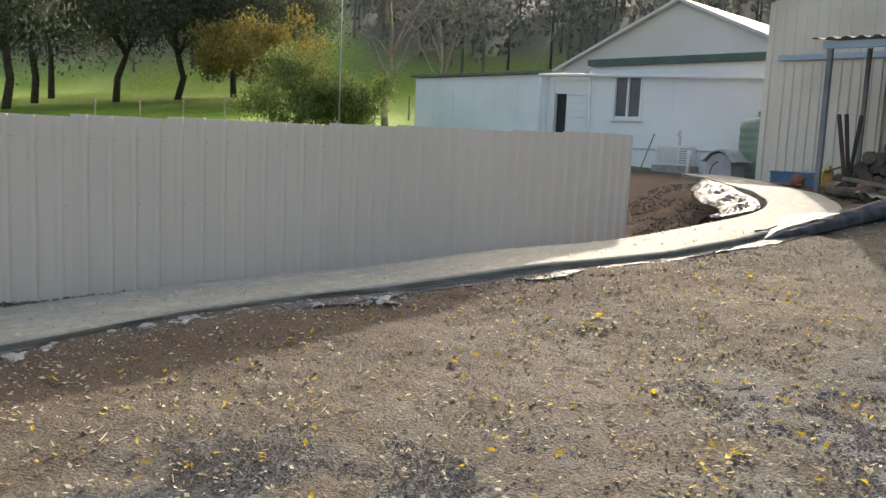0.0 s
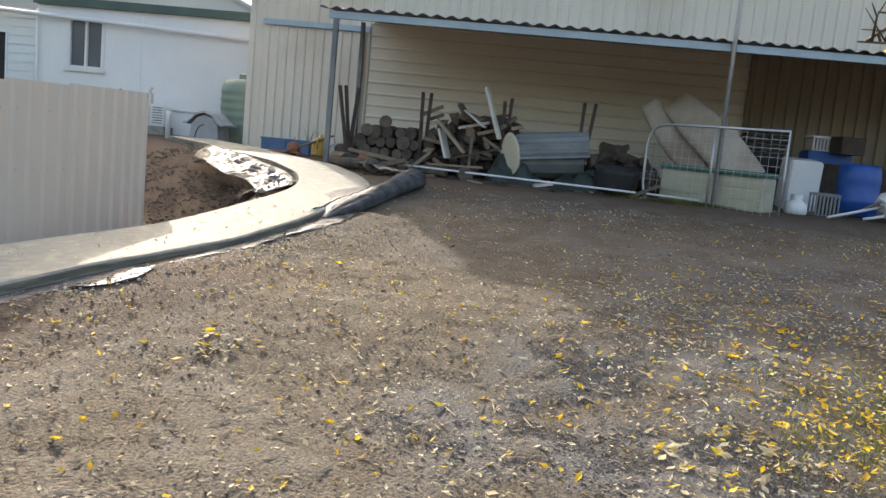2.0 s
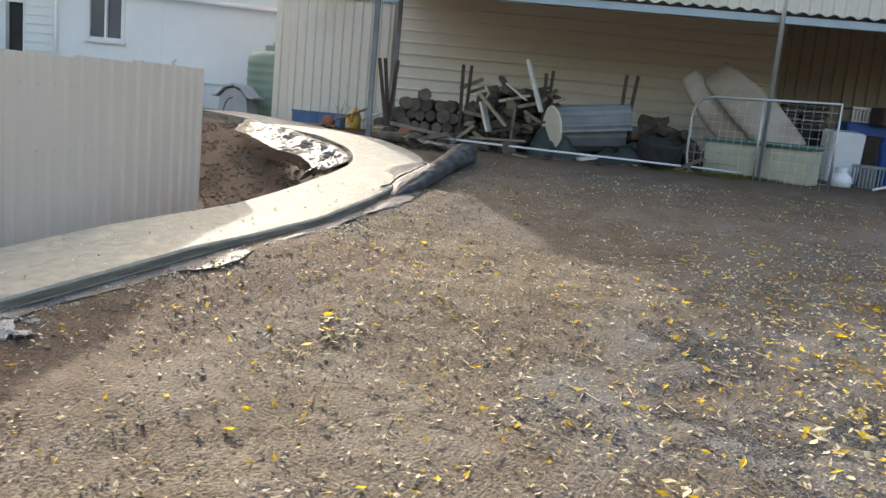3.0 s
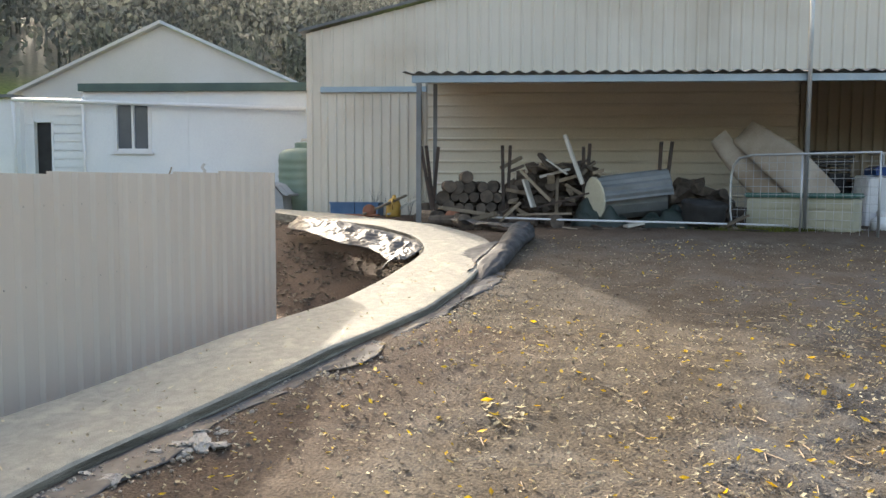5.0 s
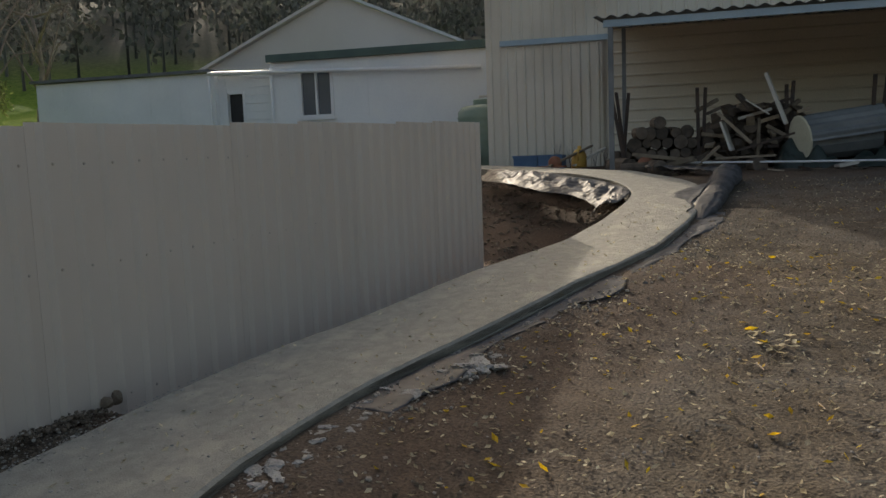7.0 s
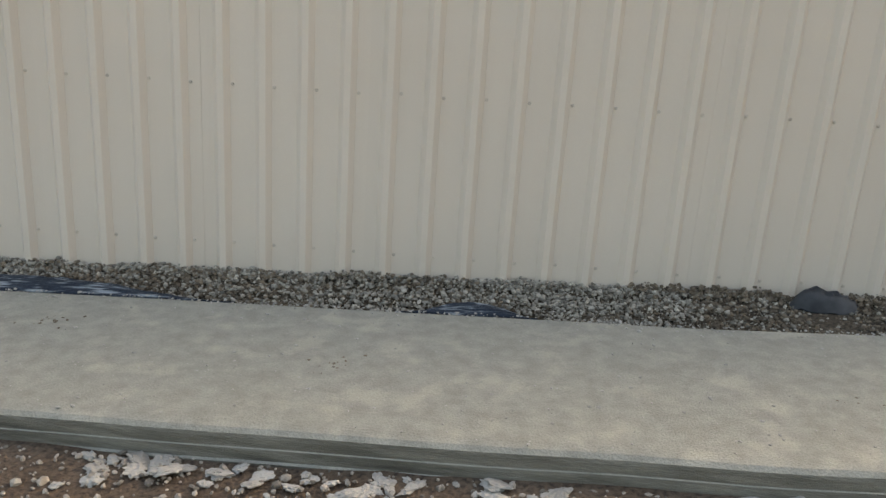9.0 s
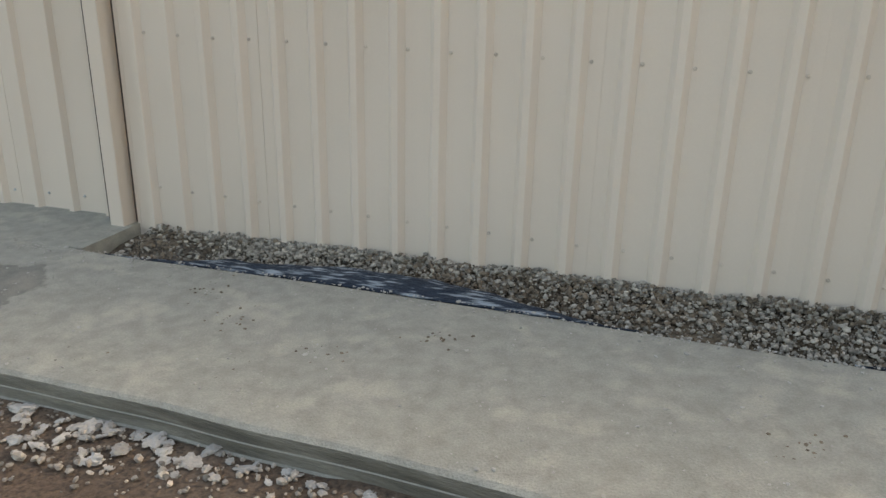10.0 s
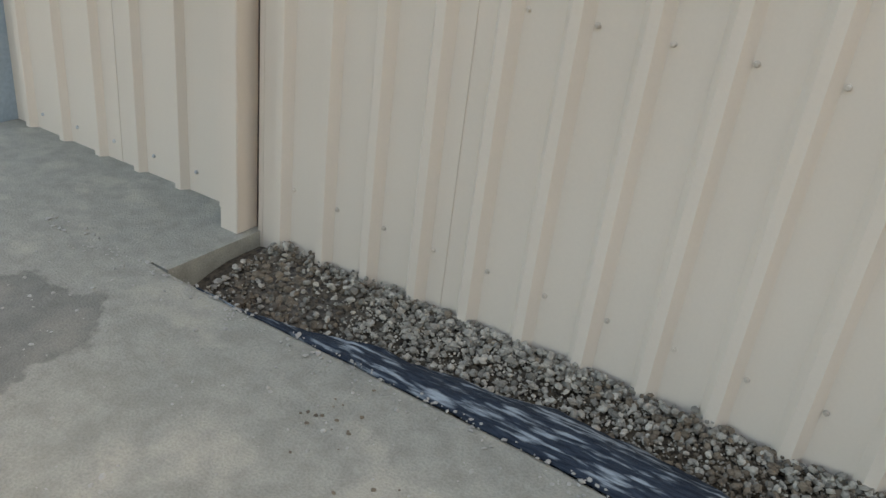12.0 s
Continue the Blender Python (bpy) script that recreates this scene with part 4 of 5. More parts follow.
def slab_pad(name, a, b, w, t, turn, label):
    """A thick bent foam mattress from a to b."""
    a, b = Vector(a), Vector(b)
    bm = bmesh.new()
    n, rows = 12, []
    d = b - a
    side = d.cross(Vector((-1, 0, 0.15))).normalized()
    nrm = d.cross(side).normalized()
    for i in range(n + 1):
        s = i / n
        c = a + d * s + nrm * 0.10 * math.sin(s * math.pi) * turn
        ww = w * (0.75 + 0.25 * math.sin(s * math.pi) + 0.1 * s)
        row = []
        for k in range(12):
            an = k * math.tau / 12
            p = c + side * math.copysign(abs(math.cos(an)) ** 0.5, math.cos(an)) * ww / 2 + nrm * math.copysign(abs(math.sin(an)) ** 0.6, math.sin(an)) * t / 2
            row.append(bm.verts.new(p + nrm * nz(p.x, p.y, p.z, 3, .04)))
        rows.append(row)
    for u, v in zip(rows, rows[1:]):
        for k in range(12):
            bm.faces.new((u[k], u[(k + 1) % 12], v[(k + 1) % 12], v[k]))
    bm.faces.new(rows[0][::-1])
    bm.faces.new(rows[-1])
    bmesh.ops.recalc_face_normals(bm, faces=bm.faces)
    single(name, bm, M["mattress"], YARD.copy(), label, "mattress", smooth=True)


slab_pad("mattress", (13.75, 0.12, 2.32), (13.45, -0.75, 1.30), 0.40, 0.14, 1, "stained brown foam mattress leaning behind a box")
slab_pad("mattress", (13.75, -0.26, 2.40), (13.35, -1.48, 1.28), 0.60, 0.12, -1, "pale stained foam mattress leaning behind a box")


def build_bay_things():
    f = thing("fridge", yd(13.2, -2.4, 0.92, 0, -6, 4), "small white fridge standing on the ground", "fridge")
    part("body", box(0.05, 0, 0, 0.45, 0.46, 0.75, 0.015), M["applwhite"], f)
    part("door", box(0, 0.005, 0.02, 0.045, 0.455, 0.74, 0.012), M["applwhite"], f)
    single("plastic_drum", lathe([(0.25, 0), (0.28, 0.02), (0.29, 0.2), (0.30, 0.22), (0.29, 0.25), (0.29, 0.5), (0.30, 0.53), (0.28, 0.72), (0.25, 0.76), (0.05, 0.77)], 28), M["blue"], yd(13.1, -2.92, .92, 0, 4, 0), "large blue plastic drum", "drum", smooth=True)
    g = thing("gas_bottle", yd(12.35, -1.85, .9), "small white gas bottle on the ground", "gas bottle")
    part("tank", lathe([(0.1, 0), (0.15, 0.03), (0.155, 0.1), (0.14, 0.17), (0.07, 0.21), (0.02, 0.215)], 22), M["applwhite"], g, smooth=True)
    part("collar", lathe([(0.075, 0.19), (0.08, 0.29), (0.07, 0.29), (0.065, 0.2)], 16), M["applwhite"], g)
    part("valve", tube([(0, 0, .2), (0, 0, .27)], 0.018, 8), M["rust"], g)
    b = thing("basket", yd(12.6, -2.3, .92), "grey plastic basket with slotted sides", "basket")
    part("floor", box(-.15, -.16, 0, .15, .16, .015), M["corr"], b)
    for k in range(7):
        y = -.15 + k * .05
        for x in (-.15, .14):
            part("slat", box(x, y - .012, .01, x + .012, y + .012, .29), M["corr"], b)
    for x in (-.155, .14):
        part("rim", box(x, -.165, .28, x + .018, .165, .32), M["corr"], b)
    c = thing("vented_crate", yd(14.2, -2.75, 1.86), "white vented plastic crate on a dark blue tub", "crate")
    part("floor", box(-.2, -.28, 0, .2, .28, .02), M["applwhite"], c)
    part("rim", box(-.21, -.29, .2, .21, .29, .23), M["applwhite"], c)
    for k in range(11):
        part("slat", box(-.208, -.27 + k * .052, .02, -.196, -.245 + k * .052, .2), M["applwhite"], c)
    single("storage_tub", box(-.25, -.33, 0, .25, .33, .18, .02), M["blue"], yd(14.2, -2.75, 1.67), "dark blue plastic tub on a bench", "tub")
    single("workbench", box(-.35, -2.2, 0, .35, .3, .06, .005, bm=box(-.3, -2.1, -.85, -.2, .2, 0)), M["rust"], yd(14.35, -2.4, 1.61), "dark cluttered workbench against a brown wall", "bench")
    for k, (y, z) in enumerate(((-1.62, 1.72), (-2.0, 1.72), (-1.72, 1.94), (-2.05, 1.94))):
        cr = thing("milk_crate", yd(14.5, y, z - .02), "black slotted plastic crate stacked up", "crate", "black crates stacked")
        part("floor", box(-.16, -.16, 0, .16, .16, .02), M["black"], cr)
        for zz in (0.02, .09, .16):
            part("band", box(-.17, -.17, zz, .17, .17, zz + .04), M["black"], cr)
    single("shelf_stand", box(-.2, -.5, 0, .2, .45, .06, .004, bm=box(-.18, -.45, -.85, -.1, .4, 0)), M["black"], yd(14.5, -1.8, 1.64), "black stand holding crates", "stand")
    for k, (y, z, mt, lab) in enumerate(((-3.25, .93, "whitebag", "crumpled white plastic bag on the ground"), (-3.42, .92, "hivis", "crumpled yellow plastic bag on the ground"), (-3.1, 1.1, "whitebag", "crumpled white plastic bag on a heap"))):
        bm = stone(.2, 60 + k, 1.0, sub=3)
        for v in bm.verts:
            v.co *= 1 + nz(v.co.x, v.co.y, v.co.z + k, 14, .35)
        single("plastic_bag", bm, M[mt], yd(12.2, y, z + .12), lab, "bag")
    for k, (a, b) in enumerate((((12.3, -2.5, .95), (12.2, -3.15, 1.35)), ((12.2, -2.7, .95), (12.2, -3.3, 1.1)), ((12.1, -2.2, .93), (12.3, -3.0, 1.15)))):
        single("pipe_offcut", tube([a, b], .02, 8), M["applwhite" if k else "plank"], YARD.copy(), "thin pole among rubbish on the ground", "pole", smooth=True)
    for k in range(9):
        rnd = random.Random(90 + k)
        y = -2.9 - k * 0.45
        single("cardboard_box", box(-.2, -.18, 0, .2, .18, rnd.uniform(.2, .5), .01), M["plank" if k % 2 else "rust"], yd(13.9 + rnd.uniform(-.2, .3), y, .93 if k % 3 else 1.83, 0, 0, rnd.uniform(-20, 20)), "worn brown box in a cluttered bay", "box")


build_bay_things()


def build_near_shed():
    for y, t in ((6.5, 4), (6.02, -6)):
        c = thing("plastic_crate", yd(15.35, y, 0.96, 0, 0, t), "faded blue plastic crate beside a shed door", "crate", "blue crates")
        part("shell", box(-.18, -.21, 0, .18, .21, .02), M["bluecrate"], c)
        for a in ((-.19, -.22, .0, -.17, .22, .24), (.17, -.22, .0, .19, .22, .24), (-.169, -.22, .0, .169, -.2, .24), (-.169, .2, .0, .169, .22, .24)):
            part("side", box(*a), M["bluecrate"], c)
        part("rim", box(-.205, -.235, .21, -.191, .235, .25), M["bluecrate"], c)
    j = thing("plastic_jug", yd(14.3, 5.42, 0.96, 0, 18, 0), "yellow plastic jug lying by a path", "jug")
    part("body", lathe([(0.1, 0), (0.13, 0.02), (0.13, 0.22), (0.09, 0.32), (0.035, 0.36), (0.035, 0.4)], 18), M["yellow"], j, smooth=True)
    part("handle", tube([(-.1, 0, .3), (-.17, 0, .27), (-.17, 0, .16), (-.12, 0, .12)], .016, 8), M["yellow"], j, smooth=True)
    single("clay_pot", lathe([(0.07, 0), (0.1, 0.15), (0.115, 0.15), (0.115, 0.19), (0.1, 0.19), (0.085, 0.05), (.01, .04)], 18), M["terracotta"], yd(14.0, 5.75, 1.06, 0, 84, 20), "terracotta pot lying on its side", "pot", smooth=True)
    for k, (x, y, h) in enumerate(((15.6, 5.95, .55), (15.5, 5.7, .45), (15.6, 6.3, .35), (14.9, 5.2, .4), (14.7, 5.0, .5))):
        rnd = random.Random(k)
        bm = bmesh.new()
        for s in range(9):
            a = rnd.random() * 6.3
            tube([(0, 0, 0), (math.cos(a) * .04, math.sin(a) * .04, h * .5), (math.cos(a) * .12, math.sin(a) * .12, h * rnd.uniform(.7, 1))], .005, 4, bm, .001)
        single("dry_weed", bm, M["barkgrey"], yd(x, y, .95), "dry weed stalks growing by a shed wall", "weed")
    for a, b, w, mt in (((14.5, 6.5, 1.0), (13.9, 5.6, 1.02), .07, "terracotta"), ((14.4, 5.2, 1.35), (14.0, 5.9, 1.02), .1, "plank"), ((14.6, 5.0, 1.3), (14.2, 5.5, 1.02), .08, "palewood")):
        timber("plank", a, b, w, .03, mt, "weathered plank lying by a shed corner", "plank")
    single("clay_pipe", tube([(12.9, 4.25, 1.06), (12.65, 4.3, 1.06)], .09, 14), M["terracotta"], YARD.copy(), "short brown clay pipe on the ground", "pipe", smooth=True)


build_near_shed()


def build_house_things():
    t = thing("water_tank", yd(17.0, 7.64, 0.95), "round green plastic water tank by a house wall", "water tank")
    prof = [(0.5, 0)]
    for k in range(7):
        z = 0.06 + k * 0.16
        prof += [(0.545, z), (0.56, z + 0.04), (0.545, z + 0.08)]
    part("body", lathe(prof + [(0.54, 1.18), (0.46, 1.28), (0.2, 1.33), (0.02, 1.33)], 36), M["tank"], t, smooth=True)
    part("lid", lathe([(0.22, 1.32), (0.22, 1.42), (0.19, 1.44), (0.02, 1.44)], 24), M["tank"], t)
    part("inlet_pipe", tube([(0.1, 0.1, 1.4), (0.1, 0.1, 1.5), (0.1, -0.3, 1.52)], .03, 8), M["gable"], t, smooth=True)
    k = thing("dog_kennel", yd(16.0, 8.02, 0.95) @ Matrix.Diagonal((1, 0.85, 1.0, 1)), "small grey plastic dog kennel with pitched roof", "kennel")
    bm = bmesh.new()
    pts = [(-.34, 0), (.34, 0), (.30, .36), (.16, .50), (0, .55), (-.16, .50), (-.30, .36)]
    a, b = [bm.verts.new((-.3, y, z)) for y, z in pts], [bm.verts.new((.3, y, z)) for y, z in pts]
    bm.faces.new(a)
    bm.faces.new(b[::-1])
    for i in range(7):
        bm.faces.new((a[i], b[i], b[(i + 1) % 7], a[(i + 1) % 7]))
    bmesh.ops.recalc_face_normals(bm, faces=bm.faces)
    part("body", bm, M["kennel"], k)
    prof = [(-.46, .36), (-.40, .355), (-.31, .41), (-.18, .535), (0, .585), (.18, .535), (.31, .41), (.40, .355), (.46, .36)]
    bm = bmesh.new()
    rows = [[bm.verts.new((x, y, z + d)) for y, z in prof] for x, d in ((-.38, 0), (.38, 0), (.38, .03), (-.38, .03))]
    for i in range(8):
        for p in range(4):
            bm.faces.new((rows[p][i], rows[(p + 1) % 4][i], rows[(p + 1) % 4][i + 1], rows[p][i + 1]))
    for e in (0, 8):
        bm.faces.new([r[e] for r in rows])
    bmesh.ops.recalc_face_normals(bm, faces=bm.faces)
    part("roof", bm, M["kennel"], k, "grey swept roof shell")
    for x in range(6):
        part("roof_rib", tube([(-.32 + x * .128, y, z + .032) for y, z in prof], .010, 6), M["kennel"], k)
    part("door_arch", tube([(-.304, .20 * math.cos(t * math.pi / 10), .10 + .26 * math.sin(t * math.pi / 10)) for t in range(6)], .010, 6), M["black"], k, "dark arched door edge")
    a = thing("air_conditioner", yd(17.85, 10.28, 1.16), "white outdoor air conditioner on a block base", "air conditioner")
    part("case", box(0, -.45, 0, .34, .45, .46, .015), M["applwhite"], a)
    part("fan_recess", box(-.006, -.14, .05, -.001, .40, .42, .002), M["gable"], a, "grey recess behind fan bars")
    for z in range(9):
        part("grille_bar", box(-.022, -.12 + z * .062, .04, -.008, -.10 + z * .062, .43), M["applwhite"], a)
    for z in range(7):
        part("slat", box(-.010, -.42, .06 + z * .055, -.001, -.20, .075 + z * .055), M["rust"], a)
    single("block_base", box(-.05, -.5, 0, .42, .5, .2, .01), M["rubble"], yd(17.85, 10.28, .95), "low concrete block base under an air conditioner", "base")
    single("vent_pipe", tube([(0, 0, 0), (0, 0, .5), (0, 0, .56)], .05, 12), M["applwhite"], yd(16.4, 9.05, .95), "short white plastic vent pipe standing in soil", "pipe", smooth=True)
    single("gas_meter_tap", tube([(0, 0, 0), (0, 0, .2), (0, .06, .26), (0, 0, .34)], .035, 8), M["gable"], yd(17.95, 10.15, 1.63), "small grey fitting on an air conditioner", "fitting", smooth=True)
    single("shovel_handle", tube([(0, 0, 0), (0, -.35, .95)], .018, 8), M["plank"], yd(18.3, 11.4, .95), "wooden handle leaning on a house wall", "tool", smooth=True)
    single("garden_hose", tube([(18.4, 12.1, 1.5), (18.3, 11.9, 1.55), (18.25, 11.8, 1.3), (18.3, 11.9, 1.02)], .014, 8), M["black"], YARD.copy(), "black hose hanging on a house wall", "hose", smooth=True)


build_house_things()


# ---- plastic film along the path ----
def build_film():
    def fn(u, v):
        x = 3.75 + 5.05 * u
        m, s, h = slab_at(x)
        q = m - s * h
        w = 0.09 + 0.08 * noise.noise((x * 1.9, 0, 2)) + 0.10 * max(0, noise.noise((x * 0.9, 3, 2))) + 0.012 * noise.noise((x * 6, 1, 2))
        w = max(0.07, w * 1.4) + 0.10 * math.exp(-((x - 4.25) / .45) ** 2) + 0.05 * max(0, u - .75) / .25
        fold = 0.006 * math.sin(x * 5 + v * 3) + 0.012 * noise.noise((x * 4, v * 2.5, 1))
        p = q - s * (0.018 + w * v + fold * v)
        top, low = slab_top(q.x, q.y) - 0.045, land(p.x, p.y) + 0.008
        z = top + (low - top) * (1 - (1 - min(1, v / .85)) ** 1.6) + v * (0.020 * noise.noise((x * 3.5, v * 2, 4)) + 0.010 * noise.noise((x * 11, v * 4, 6)))
        return (p.x, p.y, max(z, land(p.x, p.y) + .004))
    crumple("plastic_film", 260, 12, fn, M["plastic"], "crumpled dark plastic film hanging off a path edge", "plastic film", .004)
    a, b = Vector((8.45, 4.90, .74)), Vector((11.3, 4.92, 1.03))

    def roll(u, v):
        c = a + (b - a) * u
        ang = v * math.tau
        ca, sa = math.cos(ang), math.sin(ang)
        swell = 0.55 + 0.45 * u + 0.10 * math.sin(u * 7) * (1 - u)
        wide, tall = 0.16 * swell, (0.125 if sa > 0 else 0.04) * swell
        fold = 0.16 * noise.noise((u * 2.2, ang * 1.4, 4)) + 0.13 * (1 - 2 * abs(noise.noise((u * 5 + ca, ca * 3, sa * 3)))) + 0.10 * (1 - 2 * abs(noise.noise((u * 16 + 2 * ca, ca * 4, sa * 4))))
        k = (1 + fold) * min(1, u * 7 + .3, (1 - u) * 25 + .35)
        return (c.x + 0.04 * noise.noise((u * 5, ca, sa)), c.y + wide * k * ca - 0.03 * sa, c.z - .02 + tall * k * (abs(sa) ** .8) * (1 if sa > 0 else -1) + 0.03 * u * max(0, sa))
    crumple("plastic_film_fold", 150, 40, roll, M["plastic"], "dark plastic film folded over beside a path", "plastic film")

    def flap(u, v):
        c = a + (b - a) * (.02 + .62 * u)
        w = .30 * math.sin(.3 + 2.6 * u)
        y = c.y + .10 + w * v + .03 * noise.noise((u * 5, v * 2, 9))
        return (c.x + .04 * v, y, max(c.z + .07 - .10 * v + .035 * noise.noise((u * 6, v * 3, 8)) + .012 * noise.noise((u * 16, v * 6, 3)), slab_top(c.x, y) + .006))
    crumple("plastic_film", 60, 12, flap, M["silver"], "torn grey film flap lying over a path edge", "plastic film", .004)

    line = spline([(8.9, 5.80), (9.7, 5.82), (10.3, 6.2), (11.0, 7.0), (11.7, 7.75), (12.3, 8.4)], [0, 0, 0, 0, 0, 0], 0.05)

    def along(u):
        f = u * (len(line) - 1)
        k = min(len(line) - 2, int(f))
        return line[k][0].lerp(line[k + 1][0], f - k), line[k][1].lerp(line[k + 1][1], f - k)

    def patch(u, v):
        q, side = along(u)
        w = 0.26 + 0.26 * math.sin(u * 3.1) + 0.10 * noise.noise((u * 7, 1, 1))
        p = q + side * (v * w - 0.03 + 0.03 * noise.noise((u * 9, v * 3, 7)))
        ridge = 0.018 + 0.03 * (1 - abs(noise.noise((u * 11 + v * 2, v * 2.2, 2))) * 2) + 0.022 * (1 - abs(noise.noise((u * 30 - v * 4, v * 6, 5))) * 2) + 0.008 * noise.noise((u * 75, v * 14, 3))
        return (p.x, p.y, base_z(q.x, q.y) + 0.095 - 0.14 * v * v + ridge * (.3 + .7 * math.sin(v * 3.1)))
    crumple("plastic_film", 300, 40, patch, M["silver"], "crumpled grey plastic film draped over a soil bank", "plastic film", .004)

    def kerb_film(u, v):
        p = Vector((11.5, 5.1)).lerp(Vector((13.5, 7.0)), u) + Vector((.7, -.7)) * v * (.22 + .1 * math.sin(u * 9))
        return (p.x, p.y, base_z(p.x, p.y) + .09 + nz(u * 8, v * 3, 2, 1, .06))
    crumple("plastic_film", 60, 10, kerb_film, M["silver"], "torn plastic film along a path edge", "plastic film", .004)

    def strip(x0, x1, w, lift):
        def g(u, v):
            x = x0 + (x1 - x0) * u
            m, s, h = slab_at(x)
            y0 = m.y + h
            env = max(0.08, math.sin(u ** 1.15 * math.pi) ** 1.3)
            y = y0 - 0.012 + v * w * env * (1 + .35 * noise.noise((x * 2.3, 0, 0))) + 0.008 * noise.noise((x * 9, v * 4, 0))
            z = slab_top(x, y0) - 0.006 + lift * math.sin(v * 2.7) * env - 0.02 * v + v * (0.014 * noise.noise((x * 7, v * 4, 2)) + .006 * noise.noise((x * 25, v * 8, 4)))
            return (x, y, z)
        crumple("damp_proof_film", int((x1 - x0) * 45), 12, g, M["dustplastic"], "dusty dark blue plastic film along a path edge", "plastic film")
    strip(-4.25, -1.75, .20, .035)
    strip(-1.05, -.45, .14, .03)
    strip(1.0, 1.9, .04, .01)
    c = Vector((0.9, 7.27, land(.9, 7.27)))

    def bag(u, v):
        a = u * math.tau
        return (c.x + .16 * v * math.cos(a), c.y + .07 * v * math.sin(a), c.z + .075 * (1 - v ** 5) * (1 - .35 * math.cos(a) * v) + nz(math.cos(a) * v * 2, v, math.sin(a) * v, 3, .03) + .01)
    crumple("plastic_bag", 18, 6, bag, M["plastic"], "folded black plastic piece against a fence", "plastic film")


build_film()


# ---- rubble, gravel, litter ----
def rough_lump(seed):
    bm = stone(1.0, seed, .5, sub=3)
    for v in bm.verts:
        v.co *= 1 + nz(v.co.x, v.co.y, v.co.z + seed, 2.6, .45) + nz(v.co.x, v.co.y, v.co.z + seed, 6, .28)
    return bm


def build_chunks():
    rnd = random.Random(3)
    spots = []
    for k in range(235):
        x = rnd.uniform(-3.9, .7)
        if noise.noise((x * 1.7, 2, 2)) < -.22:
            continue
        spots.append((x, abs(rnd.gauss(.06, .065)) + .025, .006 + abs(rnd.gauss(0, .009 if x < -2.2 else .014))))
    for k in range(55):
        spots.append((rnd.choice((1.2, 2.0, 2.9, 3.3, 3.7)) + rnd.gauss(0, .18), abs(rnd.gauss(.08, .06)) + .03, .010 + abs(rnd.gauss(0, .02))))
    for k in range(9):
        spots.append((4.4 + k * .05, rnd.uniform(.15, .4), rnd.uniform(.015, .045)))
    meshes = [mesh_of("concrete_chunk", rough_lump(s), M["rubble"]) for s in range(9)]
    for x, d, r in spots:
        q, s, h = slab_at(x)
        p = q - s * (h + d)
        single("concrete_chunk", meshes[rnd.randrange(9)], None, pose(p.x, p.y, land(p.x, p.y) + r * .12, rnd.uniform(-15, 15), rnd.uniform(-15, 15), rnd.uniform(0, 360)) @ Matrix.Diagonal((r * rnd.uniform(1.1, 2.1), r * rnd.uniform(.9, 1.4), r * rnd.uniform(.6, 1.0), 1)),
               "pale broken concrete lump beside a path", "rubble", "concrete lumps along the path")
    for x, y, r, h in ((3.70, 7.32, .034, .8), (3.79, 7.34, .03, 1.2)):
        single("brown_stone", stone(r, 5 + int(x * 10), h, sub=2), M["clod"], pose(x, y, .17), "rough brown stone against a fence", "stone")


build_chunks()

ICO = bmesh.new()
bmesh.ops.create_icosphere(ICO, subdivisions=1, radius=1)
ICO_V = [v.co.copy() for v in ICO.verts]
ICO_F = [[v.index for v in f.verts] for f in ICO.faces]
ICO.free()


def scatter_stones(name, places, material, label, category, flat=.75):
    verts, faces = [], []
    rnd = random.Random(len(places))
    for x, y, z, r in places:
        e = Euler((rnd.random() * 6, rnd.random() * 6, rnd.random() * 6)).to_matrix()
        o = len(verts)
        sc = Vector((rnd.uniform(.7, 1.35), rnd.uniform(.7, 1.2), rnd.uniform(.6, 1)))
        for c in ICO_V:
            k = r * rnd.uniform(.72, 1.2)
            p = e @ Vector((c.x * sc.x, c.y * sc.y, c.z * sc.z))
            verts.append((x + p.x * k, y + p.y * k, z + p.z * k * flat))
        faces += [[i + o for i in f] for f in ICO_F]
    soup(name, verts, faces, material, label, category)


